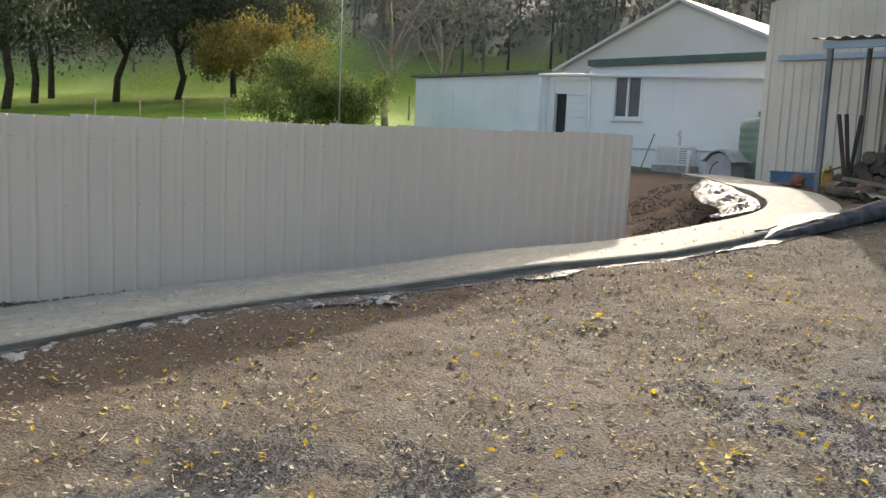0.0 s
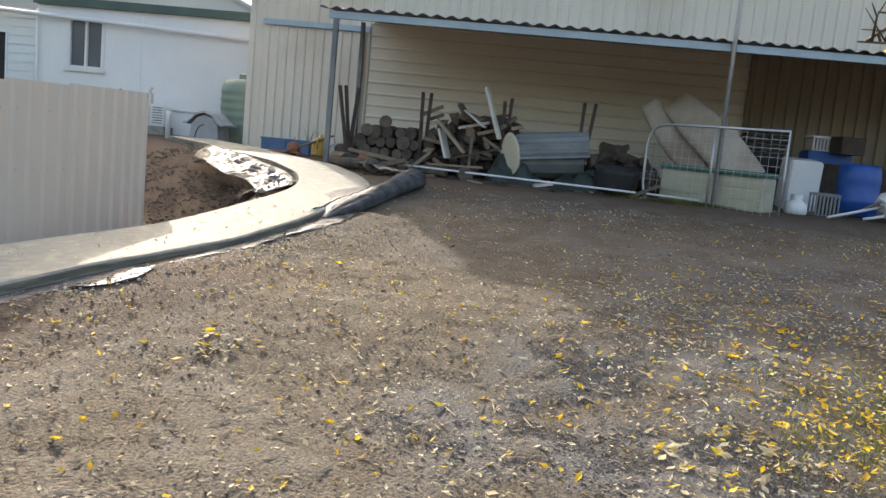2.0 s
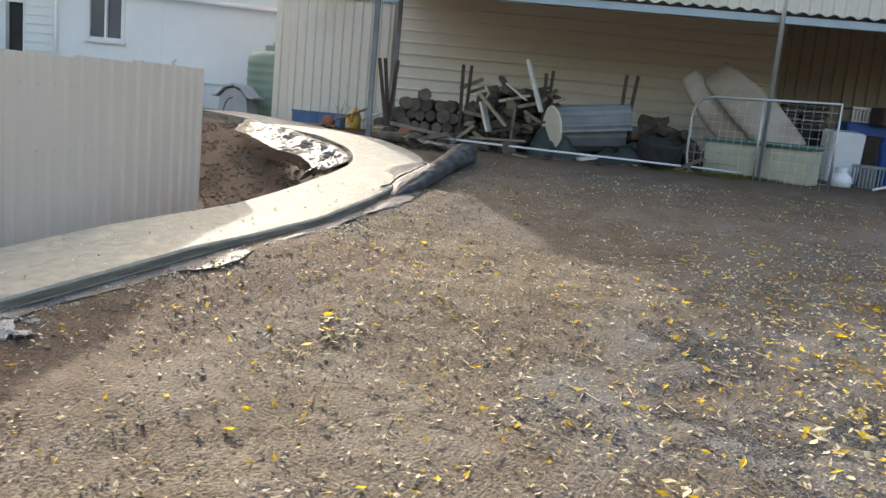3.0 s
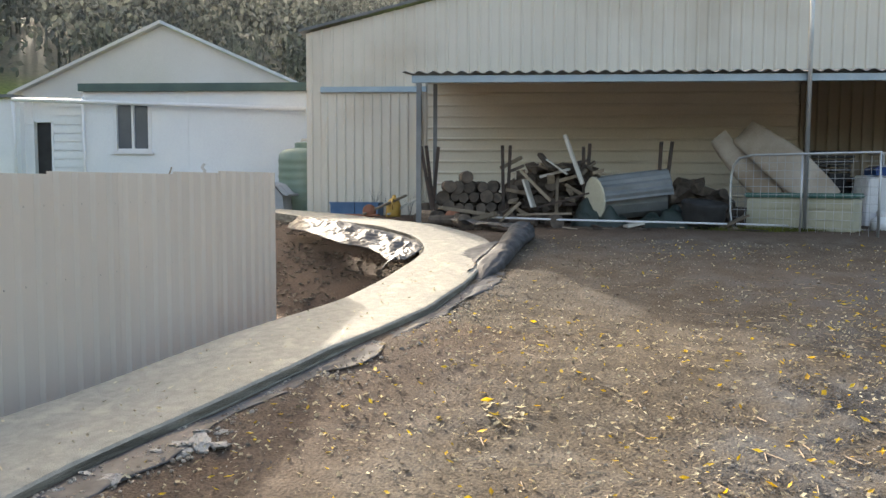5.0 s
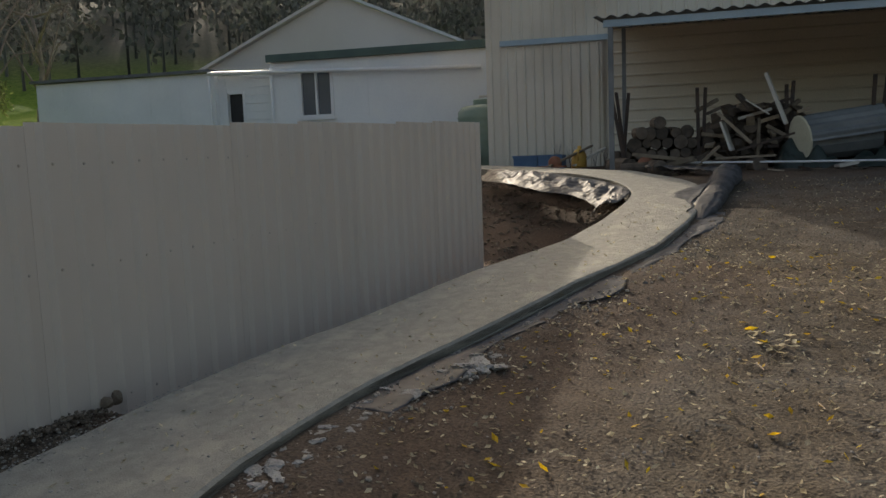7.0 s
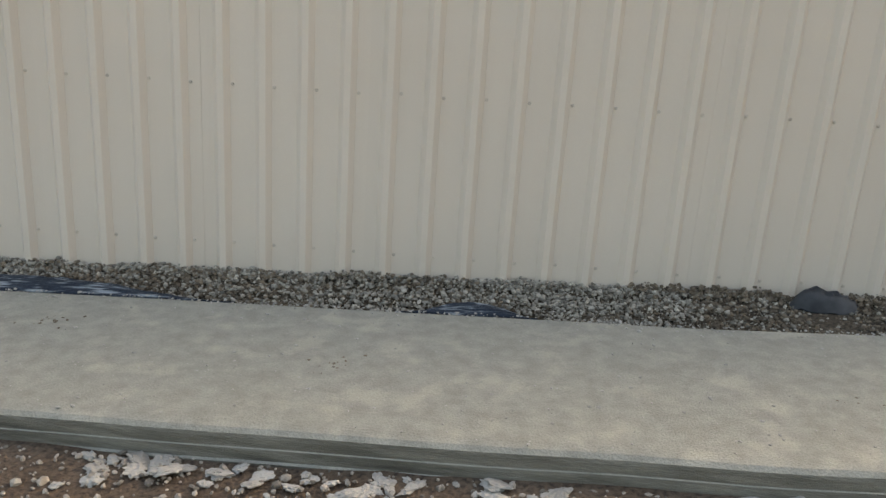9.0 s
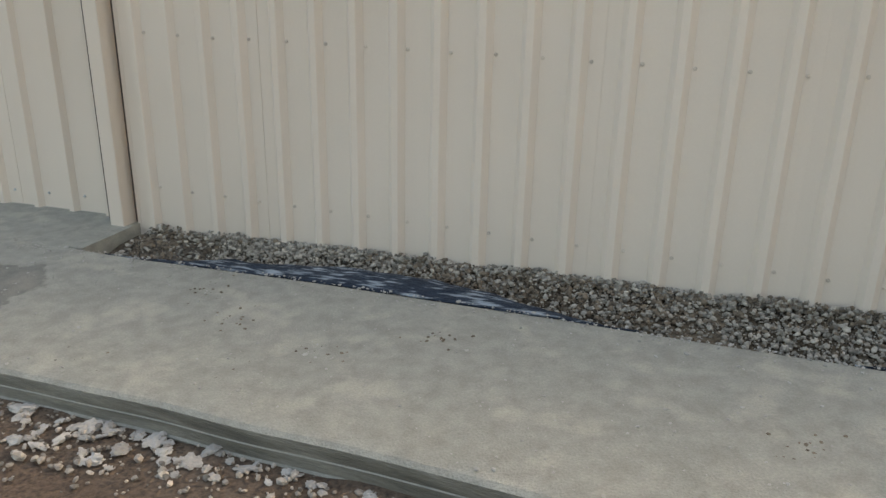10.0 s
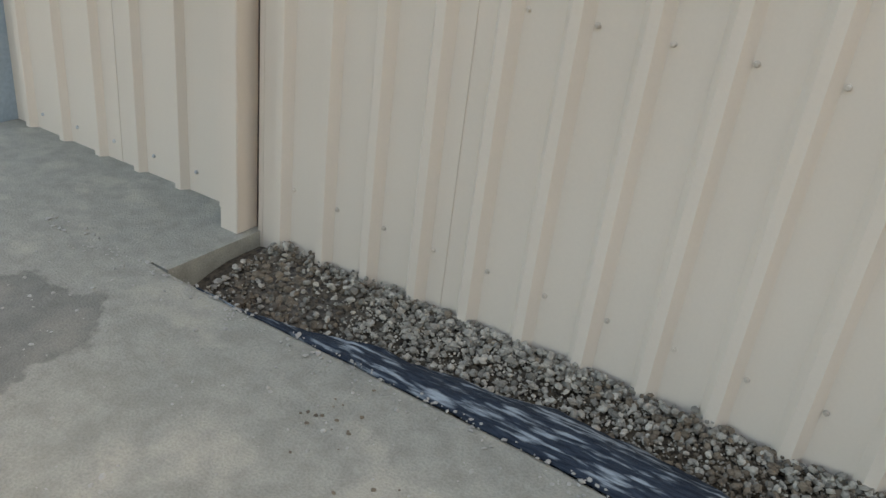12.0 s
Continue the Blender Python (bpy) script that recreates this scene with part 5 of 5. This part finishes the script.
def build_gravel():
    rnd = random.Random(11)
    near, clods = [], []
    for k in range(34000):
        x = rnd.uniform(-4.33, 1.2) if k % 5 else rnd.uniform(1.2, 3.7)
        y0 = slab_back(x) + .03
        y = rnd.uniform(y0, 7.385)
        r = rnd.choice((.003, .003, .004, .004, .005, .006, .009, .013)) * rnd.uniform(.7, 1.15)
        dens = noise.noise((x * 1.3, y * 2, 0))
        pile = 0.03 * max(0, (y - 7.2) / .2) + .025 * noise.noise((x * 3, y * 3, 1))
        if -4.3 < x < -3.8 and rnd.random() < .75:
            if rnd.random() < .3:
                clods.append((x, y, land(x, y) + .01, r * 1.5))
            continue
        (clods if (x > .3 and rnd.random() < .6) or rnd.random() < .22 + .9 * dens else near).append((x, y, land(x, y) + .004 + r * .6 + pile, r))
    for k in range(2200):
        x = rnd.uniform(-4.3, 3.7)
        y = 7.385 - abs(rnd.gauss(0, .045))
        (near if x < -.5 and k % 3 else clods).append((x, y, land(x, y) + .012 + rnd.random() * .022 * (1.2 + math.sin(x * 4 + math.sin(x * 9))), rnd.uniform(.006, .015)))
    scatter_stones("gravel", near, M["gravel"], "loose grey gravel between path and fence", "gravel")
    scatter_stones("soil_clods", clods, M["clod"], "dark soil crumbs along the foot of a fence", "soil")
    crumbs = []
    for k in range(2400):
        x = rnd.uniform(-5, 4)
        q, s, h = slab_at(x)
        off = rnd.choice((rnd.uniform(-h + .03, h - .03), h - abs(rnd.gauss(0, .05))))
        p = q + s * off
        crumbs.append((p.x, p.y, slab_top(q.x, q.y) + .003, .0022 + abs(rnd.gauss(0, .0032))))
    mud = []
    for cx, cy in ((-3.2, 6.55), (-3.0, 6.2), (-2.75, 6.35), (-3.45, 6.75), (-3.55, 6.1), (-2.4, 6.6), (-1.2, 6.3), (.6, 6.1)):
        for k in range(16):
            x, y = rnd.gauss(cx, .06), rnd.gauss(cy, .05)
            mud.append((x, y, slab_top(x, y) + .002, rnd.uniform(.003, .009)))
    scatter_stones("mud_specks", mud, M["clod"], "brown mud specks dropped on a path", "soil", .4)
    scatter_stones("concrete_crumbs", crumbs, M["rubble"], "small pale crumbs scattered on a path", "crumbs", .5)
    yard = []
    for k in range(21000):
        x, y = rnd.uniform(-3.0, 11.5), rnd.uniform(-1.6, 6.0)
        if y > slab_back(x) - 1.0 or (x < 1.4 and y > 4.4) or rnd.random() > .35 + 1.3 * max(0, noise.noise((x * .55, y * .55, 8))) + .25:
            continue
        yard.append((x, y, land(x, y) + .004, rnd.choice((.003, .004, .005, .007, .010)) * rnd.uniform(.7, 1.2)))
    for k in range(3200):
        x = rnd.uniform(-4, 8.5)
        q, s, h = slab_at(x)
        p = q - s * (h + abs(rnd.gauss(.12, .14)) + .02)
        yard.append((p.x, p.y, land(p.x, p.y) + .004, .003 + abs(rnd.gauss(0, .006))))
    patchy = []
    for cx, cy, cr in STONY:
        for k in range(int(9000 * cr)):
            x, y = rnd.gauss(cx, cr * .55), rnd.gauss(cy, cr * .5)
            if y > slab_back(x) - 1.0 or x < 1.2 or noise.noise((x * 2.2, y * 2.2, 3)) < -.15:
                continue
            patchy.append((x, y, land(x, y) + .002, rnd.choice((.003, .003, .004, .005, .006)) * rnd.uniform(.7, 1.2)))
    scatter_stones("blue_metal_gravel", patchy, M["bluemetal"], "dark grey crushed stone patches on a yard", "gravel")
    scatter_stones("pebbles", yard, M["pebble"], "small mixed pebbles strewn over a dirt yard", "gravel")
    lumps = []
    for k in range(15000):
        x, y = rnd.uniform(1.5, 11) if k % 3 else rnd.uniform(2, 6), rnd.uniform(-1.2, 6)
        if y > slab_back(x) - 1.0:
            continue
        lumps.append((x, y, land(x, y) + .006, min(.018, .0025 + abs(rnd.gauss(0, .0030)) + (rnd.random() < .025) * .009)))
    for k in range(5200):
        x, y = rnd.uniform(8.6, 13.5), rnd.uniform(5.8, 9.5)
        if y < slab_back(min(x, 9.6)) + .15:
            continue
        lumps.append((x, y, land(x, y) + .01, abs(rnd.gauss(.010, .010)) + .004))
    scatter_stones("dirt_lumps", lumps, M["clod"], "brown dirt lumps strewn over a yard", "soil", .6)


build_gravel()


def leaf_soup(name, spots, material, label, category):
    """Curled leaf blades: four faces each, bent along the midrib."""
    verts, faces = [], []
    rnd = random.Random(len(spots) + 1)
    for x, y, z, s in spots:
        m = Matrix.Translation((x, y, z)) @ Euler((rnd.gauss(0, .35), rnd.gauss(0, .35), rnd.random() * 6.3)).to_matrix().to_4x4()
        c = rnd.uniform(.1, .5) * s
        o = len(verts)
        w = s * rnd.uniform(.3, .62)
        for p in ((-s, 0, c * .6), (-.1 * s, -w, c * .5), (s, 0, c * .6), (-.1 * s, w, c * .5), (0, 0, 0)):
            verts.append(m @ Vector(p))
        faces += [(o, o + 1, o + 4), (o + 1, o + 2, o + 4), (o + 2, o + 3, o + 4), (o + 3, o, o + 4)]
    soup(name, verts, faces, material, label, category)


def build_litter():
    rnd = random.Random(21)
    bright, pale = [], []
    for k in range(37000):
        x, y = rnd.uniform(-3.0, 11.5), rnd.uniform(-1.6, 5.6)
        if y > slab_back(x) - 1.05 or (x < 1.6 and y > 4.4):
            continue
        u = YARD_INV @ Vector((x, y, 0))
        want = .35 + .5 * (u.x < 7) + .5 * (u.y < 1.2 and u.x < 8) + .6 * noise.noise((x * .8, y * .8, 4))
        if u.x > 8:
            want *= .55
        if rnd.random() > want * .72:
            continue
        z = land(x, y) + .012
        (bright if rnd.random() < .10 + .16 * (u.y < .6) else pale).append((x, y, z, rnd.uniform(.008, .023)))
    for k in range(300):
        q, s, h = slab_at(rnd.uniform(1.5, 9))
        p = q + s * rnd.uniform(-h + .04, h - .04)
        pale.append((p.x, p.y, slab_top(q.x, q.y) + .008, rnd.uniform(.007, .022)))
    for x0, y0 in ((5.3, 4.05), (5.0, 1.6), (4.3, 2.2), (4.7, 1.3), (5.4, 1.3)):
        for k in range(26):
            x, y = rnd.gauss(x0, .16), rnd.gauss(y0, .1)
            (bright if rnd.random() < .15 else pale).append((x, y, land(x, y) + .014, rnd.uniform(.018, .04)))
    for k in range(1900):
        p = YARD @ Vector((rnd.gauss(4.4, .6), rnd.gauss(-.9, .8), 0))
        bright.append((p.x, p.y, land(p.x, p.y) + rnd.uniform(.015, .05), rnd.uniform(.010, .022)))
    bright = [(x, y, z, s * rnd.uniform(1.0, 1.55)) for x, y, z, s in bright]
    leaf_soup("fallen_leaves", bright, M["litter"], "yellow fallen leaves scattered on a dirt yard", "leaves")
    leaf_soup("dry_leaves", pale, M["litterpale"], "pale dry leaves scattered on a dirt yard", "leaves")
    verts, faces = [], []
    for k in range(700):
        x, y = rnd.uniform(2, 9.5), rnd.uniform(-1, 4.6)
        z, a, ln = land(x, y) + .012, rnd.random() * 6.3, rnd.uniform(.03, .14)
        d = Vector((math.cos(a), math.sin(a), 0)) * ln
        n = Vector((-math.sin(a), math.cos(a), 0)) * .003
        p = Vector((x, y, z))
        o = len(verts)
        verts += [p - n, p + n, p + d + n, p + d - n, p + Vector((0, 0, .005)), p + d + Vector((0, 0, .005))]
        faces += [(o, o + 4, o + 5, o + 3), (o + 4, o + 1, o + 2, o + 5)]
    soup("twigs", verts, faces, M["plank"], "thin dry twigs strewn over a dirt yard", "twigs")
    verts, faces = [], []
    for k in range(14000):
        u = Vector((rnd.gauss(4.5, .5), rnd.gauss(-1.25, .7), 0))
        p = YARD @ u
        z = land(p.x, p.y)
        a, h = rnd.random() * 6.3, rnd.uniform(.02, .07)
        w = Vector((-math.sin(a), math.cos(a), 0)) * .004
        t = Vector((math.cos(a) * h * .6, math.sin(a) * h * .6, h))
        o = len(verts)
        b = Vector((p.x, p.y, z - .005))
        verts += [b - w, b + w, b + t]
        faces.append((o, o + 1, o + 2))
    soup("grass_tuft", verts, faces, M["grass"], "short green grass patch at a yard edge", "grass")
    verts, faces = [], []
    for k in range(2600):
        p = YARD @ Vector((rnd.gauss(12.0, .10), rnd.gauss(-.35, .42), 0))
        z = land(p.x, p.y)
        a, h = rnd.random() * 6.3, rnd.uniform(.02, .08)
        w = Vector((-math.sin(a), math.cos(a), 0)) * .005
        o = len(verts)
        b = Vector((p.x, p.y, z - .005))
        verts += [b - w, b + w, b + Vector((math.cos(a) * h * .5, math.sin(a) * h * .5, h))]
        faces.append((o, o + 1, o + 2))
    soup("grass_strip", verts, faces, M["grass"], "thin green grass growing under a wire gate", "grass")


build_litter()


# ---- trees ----
def limb_tree(name, base, height, spread, trunk_r, leaf_mat, label, leaves=5000, leaf=0.12, limbs=7, seed=0, bark="bark", low=0.35, droop=0.0, twigs=False, clump=0.9):
    """Tapered trunk, forking limbs, crown of many small leaf blades gathered in uneven clumps."""
    rnd = random.Random(seed)
    t = thing(name, Matrix.Translation(base), label, "tree")
    bm = bmesh.new()
    trunk = [Vector((0, 0, -.3))]
    for k in range(1, 6):
        trunk.append(Vector((rnd.gauss(0, .04) * height * .4, rnd.gauss(0, .04) * height * .4, height * .62 * k / 5)))
    tube(trunk, trunk_r, 9, bm, trunk_r * .45)
    tips = []
    for k in range(limbs):
        a = k * math.tau / limbs + rnd.uniform(-.4, .4)
        s = trunk[min(5, 2 + k % 4)]
        reach = spread * rnd.uniform(.55, 1.0)
        e = Vector((math.cos(a) * reach, math.sin(a) * reach, height * rnd.uniform(low + .25, 1.0) * (0.75 if k % 3 else 1)))
        mid = s.lerp(e, .5) + Vector((0, 0, height * .07))
        tube([s, s.lerp(mid, .5), mid, e], trunk_r * .38, 6, bm, trunk_r * .06)
        for j in range(7 if twigs else 4):
            b = mid.lerp(e, rnd.random())
            q = b + Vector((rnd.gauss(0, 1), rnd.gauss(0, 1), rnd.gauss(.5 if twigs else .2, .7))) * spread * .28
            tube([b, b.lerp(q, .5) + Vector((0, 0, .1)), q], trunk_r * .10, 4, bm, trunk_r * .02)
            tips.append(q)
            if twigs:
                for i in range(4):
                    w = b.lerp(q, rnd.uniform(.3, 1))
                    z = w + Vector((rnd.gauss(0, .25), rnd.gauss(0, .25), rnd.uniform(.3, 1.1))) * spread * .3
                    tube([w, z], trunk_r * .045, 3, bm, trunk_r * .012)
        tips += [e, mid.lerp(e, .6)]
    part("trunk", bm, M[bark], t, smooth=True)
    if not leaves:
        return t
    verts, faces = [], []
    for k in range(leaves):
        c = tips[rnd.randrange(len(tips))]
        r = clump * spread * .36
        d = Vector((rnd.gauss(0, 1), rnd.gauss(0, 1), rnd.gauss(0, .75))).normalized() * r * rnd.random() ** .45
        p = c + d - Vector((0, 0, droop * rnd.random()))
        s = leaf * rnd.uniform(.6, 1.3)
        e = Euler((rnd.random() * 6, rnd.random() * 6, rnd.random() * 6)).to_matrix()
        o = len(verts)
        verts += [p + e @ Vector((-s, 0, 0)), p + e @ Vector((0, -s * .4, 0)), p + e @ Vector((s, 0, s * .2)), p + e @ Vector((0, s * .4, 0))]
        faces.append((o, o + 1, o + 2, o + 3))
    me = bpy.data.meshes.new("crown")
    me.from_pydata(verts, [], faces)
    me.materials.append(M[leaf_mat])
    ob = new("crown", me)
    ob.parent = t
    return t


def on_land(u, v):
    p = YARD @ Vector((u, v, 0))
    return (p.x, p.y, land(p.x, p.y))


limb_tree("shrub", on_land(15.8, 22.6), 2.55, 1.6, .1, "bushleaf", "bright green leafy shrub behind a fence", 14000, .062, 11, 5, low=.1)
limb_tree("shrub", on_land(16.9, 21.7), 2.0, 1.35, .08, "bushleaf", "low green shrub behind a fence", 6000, .075, 8, 6, low=.1)
limb_tree("bare_tree", on_land(20.5, 23.6), 7.5, 2.6, .15, "autumn", "leafless grey tree with many upright twigs", 0, .1, 10, 8, "barkgrey", .3, twigs=True)
limb_tree("bare_tree", on_land(24.5, 25.0), 7.0, 2.4, .13, "autumn", "leafless grey tree beside a white garage", 0, .1, 9, 9, "barkgrey", .3, twigs=True)
limb_tree("autumn_tree", on_land(28.4, 44.5), 4.6, 3.7, .16, "autumn", "round tree with yellow autumn leaves", 16000, .12, 12, 11, low=.5, clump=.75)
for k, (u, v, h, s) in enumerate(((16, 51, 13, 6.5), (20, 58, 14, 6), (25, 57, 13, 6), (30, 58, 13, 6), (11.5, 47, 12, 6.5), (33, 52, 12, 5), (24, 66, 15, 7), (36, 60, 14, 6))):
    limb_tree("eucalypt", on_land(u, v), h, s, .26, "eucalypt", "dark tall eucalypt standing in a green paddock", 17000, .14, 13, 20 + k, low=.28, droop=1.4)


def build_branch():
    """Low bough with yellow leaves that reaches over the yard's edge."""
    t = thing("yard_tree", Matrix.Translation(BOUGH[0]), "yellow-leaved tree bough reaching over a yard", "tree")
    bm = bmesh.new()
    root = BOUGH[0]
    g = land(root.x, root.y) - root.z
    tube([(0, 0, g - .3), (0, 0.05, g * .5), (0, 0, 0), (.1, .1, 1.5)], .11, 10, bm, .07)
    rnd = random.Random(4)
    tips = []
    for tip in BOUGH[1:]:
        d = tip - root
        pts = [Vector((0, 0, 0)), d * .4 + Vector((0, 0, .12)), d * .75 + Vector((0, 0, -.05)), d]
        tube(pts, .028, 7, bm, .005)
        for j in range(8):
            b = d * rnd.uniform(.72, 1.02)
            q = b + Vector((rnd.gauss(0, .10), rnd.gauss(-.06, .08), rnd.gauss(.05, .09)))
            w = b.lerp(q, .5) + Vector((rnd.gauss(0, .03), rnd.gauss(0, .03), .03))
            tube([b, w, q], .009, 5, bm, .003)
            e = w + Vector((rnd.gauss(0, .08), rnd.gauss(.0, .06), rnd.gauss(.03, .06)))
            tube([w, e], .005, 4, bm, .002)
            tips += [e, q] if j % 3 == 0 else []
        for j in range(5):
            b = d * rnd.uniform(.5, 1)
            q = b + Vector((rnd.gauss(0, .15), rnd.gauss(0, .15), rnd.uniform(.05, .3)))
            tube([b, q], .006, 4, bm, .002)
            tips.append(q)
    part("trunk", bm, M["bark"], t, smooth=True)
    verts, faces = [], []
    for k in range(40):
        p = tips[rnd.randrange(len(tips))] + Vector((rnd.gauss(0, .06), rnd.gauss(0, .06), rnd.gauss(0, .06)))
        s = rnd.uniform(.018, .034)
        e = Euler((rnd.random() * 6, rnd.random() * 6, rnd.random() * 6)).to_matrix()
        o = len(verts)
        verts += [p + e @ Vector(c) for c in ((-s, 0, 0), (0, -s * .5, s * .1), (s, 0, 0), (0, s * .5, s * .1))]
        faces += [(o, o + 1, o + 2), (o, o + 2, o + 3)]
    me = bpy.data.meshes.new("crown")
    me.from_pydata(verts, [], faces)
    me.materials.append(M["litter"])
    ob = new("crown", me)
    ob.parent = t


BOUGH = [Vector(c) for c in ((6.1, -1.7, 2.45), (6.28, 1.12, 2.74), (6.32, 0.90, 2.44), (6.3, 0.98, 2.28), (6.25, 0.75, 2.62))]
build_branch()


def build_forest():
    """Far wooded hill: hundreds of trees in one sheet of trunks and leaf blades."""
    rnd = random.Random(31)
    verts, faces = [], []
    n = 0
    while n < 2300:
        x, y = rnd.uniform(20, 330), rnd.uniform(-60, 330)
        far = x * .8 + y * .6
        if not 72 < far < 275 or x < 25:
            continue
        if .38 < math.atan2(x, max(y, .1)) < .52 and far < 240:
            continue
        n += 1
        z = land(x, y)
        h = rnd.uniform(6, 11)
        r = h * rnd.uniform(.28, .42)
        size = .20 + far * .0016
        for k in range(125):
            d = Vector((rnd.gauss(0, 1), rnd.gauss(0, 1), rnd.gauss(0, 1))).normalized() * rnd.random() ** .4
            p = Vector((x + d.x * r, y + d.y * r, z + h * .62 + d.z * h * .42))
            e = Euler((rnd.random() * 6, rnd.random() * 6, rnd.random() * 6)).to_matrix()
            s = size * rnd.uniform(.6, 1.3)
            o = len(verts)
            verts += [p + e @ Vector((-s, 0, 0)), p + e @ Vector((0, -s * .6, 0)), p + e @ Vector((s, 0, 0)), p + e @ Vector((0, s * .6, 0))]
            faces.append((o, o + 1, o + 2, o + 3))
        o = len(verts)
        w = .18
        verts += [(x - w, y, z - .5), (x + w, y, z - .5), (x + w * .5, y, z + h * .6), (x - w * .5, y, z + h * .6), (x, y - w, z - .5), (x, y + w, z - .5), (x, y + w * .5, z + h * .6), (x, y - w * .5, z + h * .6)]
        faces += [(o, o + 1, o + 2, o + 3), (o + 4, o + 5, o + 6, o + 7)]
    # leaf colour already carries the haze over the hill
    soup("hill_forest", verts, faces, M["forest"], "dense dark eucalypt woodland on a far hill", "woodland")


build_forest()


def build_back_yard():
    """What shows over the fence: paddock fence posts, scrap, a guy wire."""
    for k in range(12):
        b = on_land(14 + k * 1.6, 34 - k * .6)
        single("fence_stake", tube([(0, 0, -.2), (0, 0, 1.1)], .04, 6), M["plank"], Matrix.Translation(b), "weathered wooden stake in a paddock fence", "stake", "paddock fence stakes")
    for k, (x, y) in enumerate(((3.2, 10.5), (3.5, 10.2), (3.8, 10.8), (3.0, 10.9))):
        bm, m = box(-.6, -.02, -.04, .6, .02, .04), pose(x, y, 1.44 + .03 * k, 0, 5 * (k - 1.5), 30 * k)
        single("scrap_timber", bm, M["palewood"], m, "pale scrap timber heaped behind a fence", "timber", "scrap heap")
    single("scrap_heap", stone(1.0, 77, .9, sub=3), M["clod"], pose(3.4, 10.6, .48), "low heap of soil and scrap behind a fence", "heap")
    b = YARD @ Vector((13.5, 17.5, 0.8))
    single("clothes_line_pole", tube([(0, 0, 0), (0, 0, 4), (0, 0, 7)], .018, 6), M["galv"], Matrix.Translation(b), "thin pale pole rising behind a fence", "pole", smooth=True)


build_back_yard()
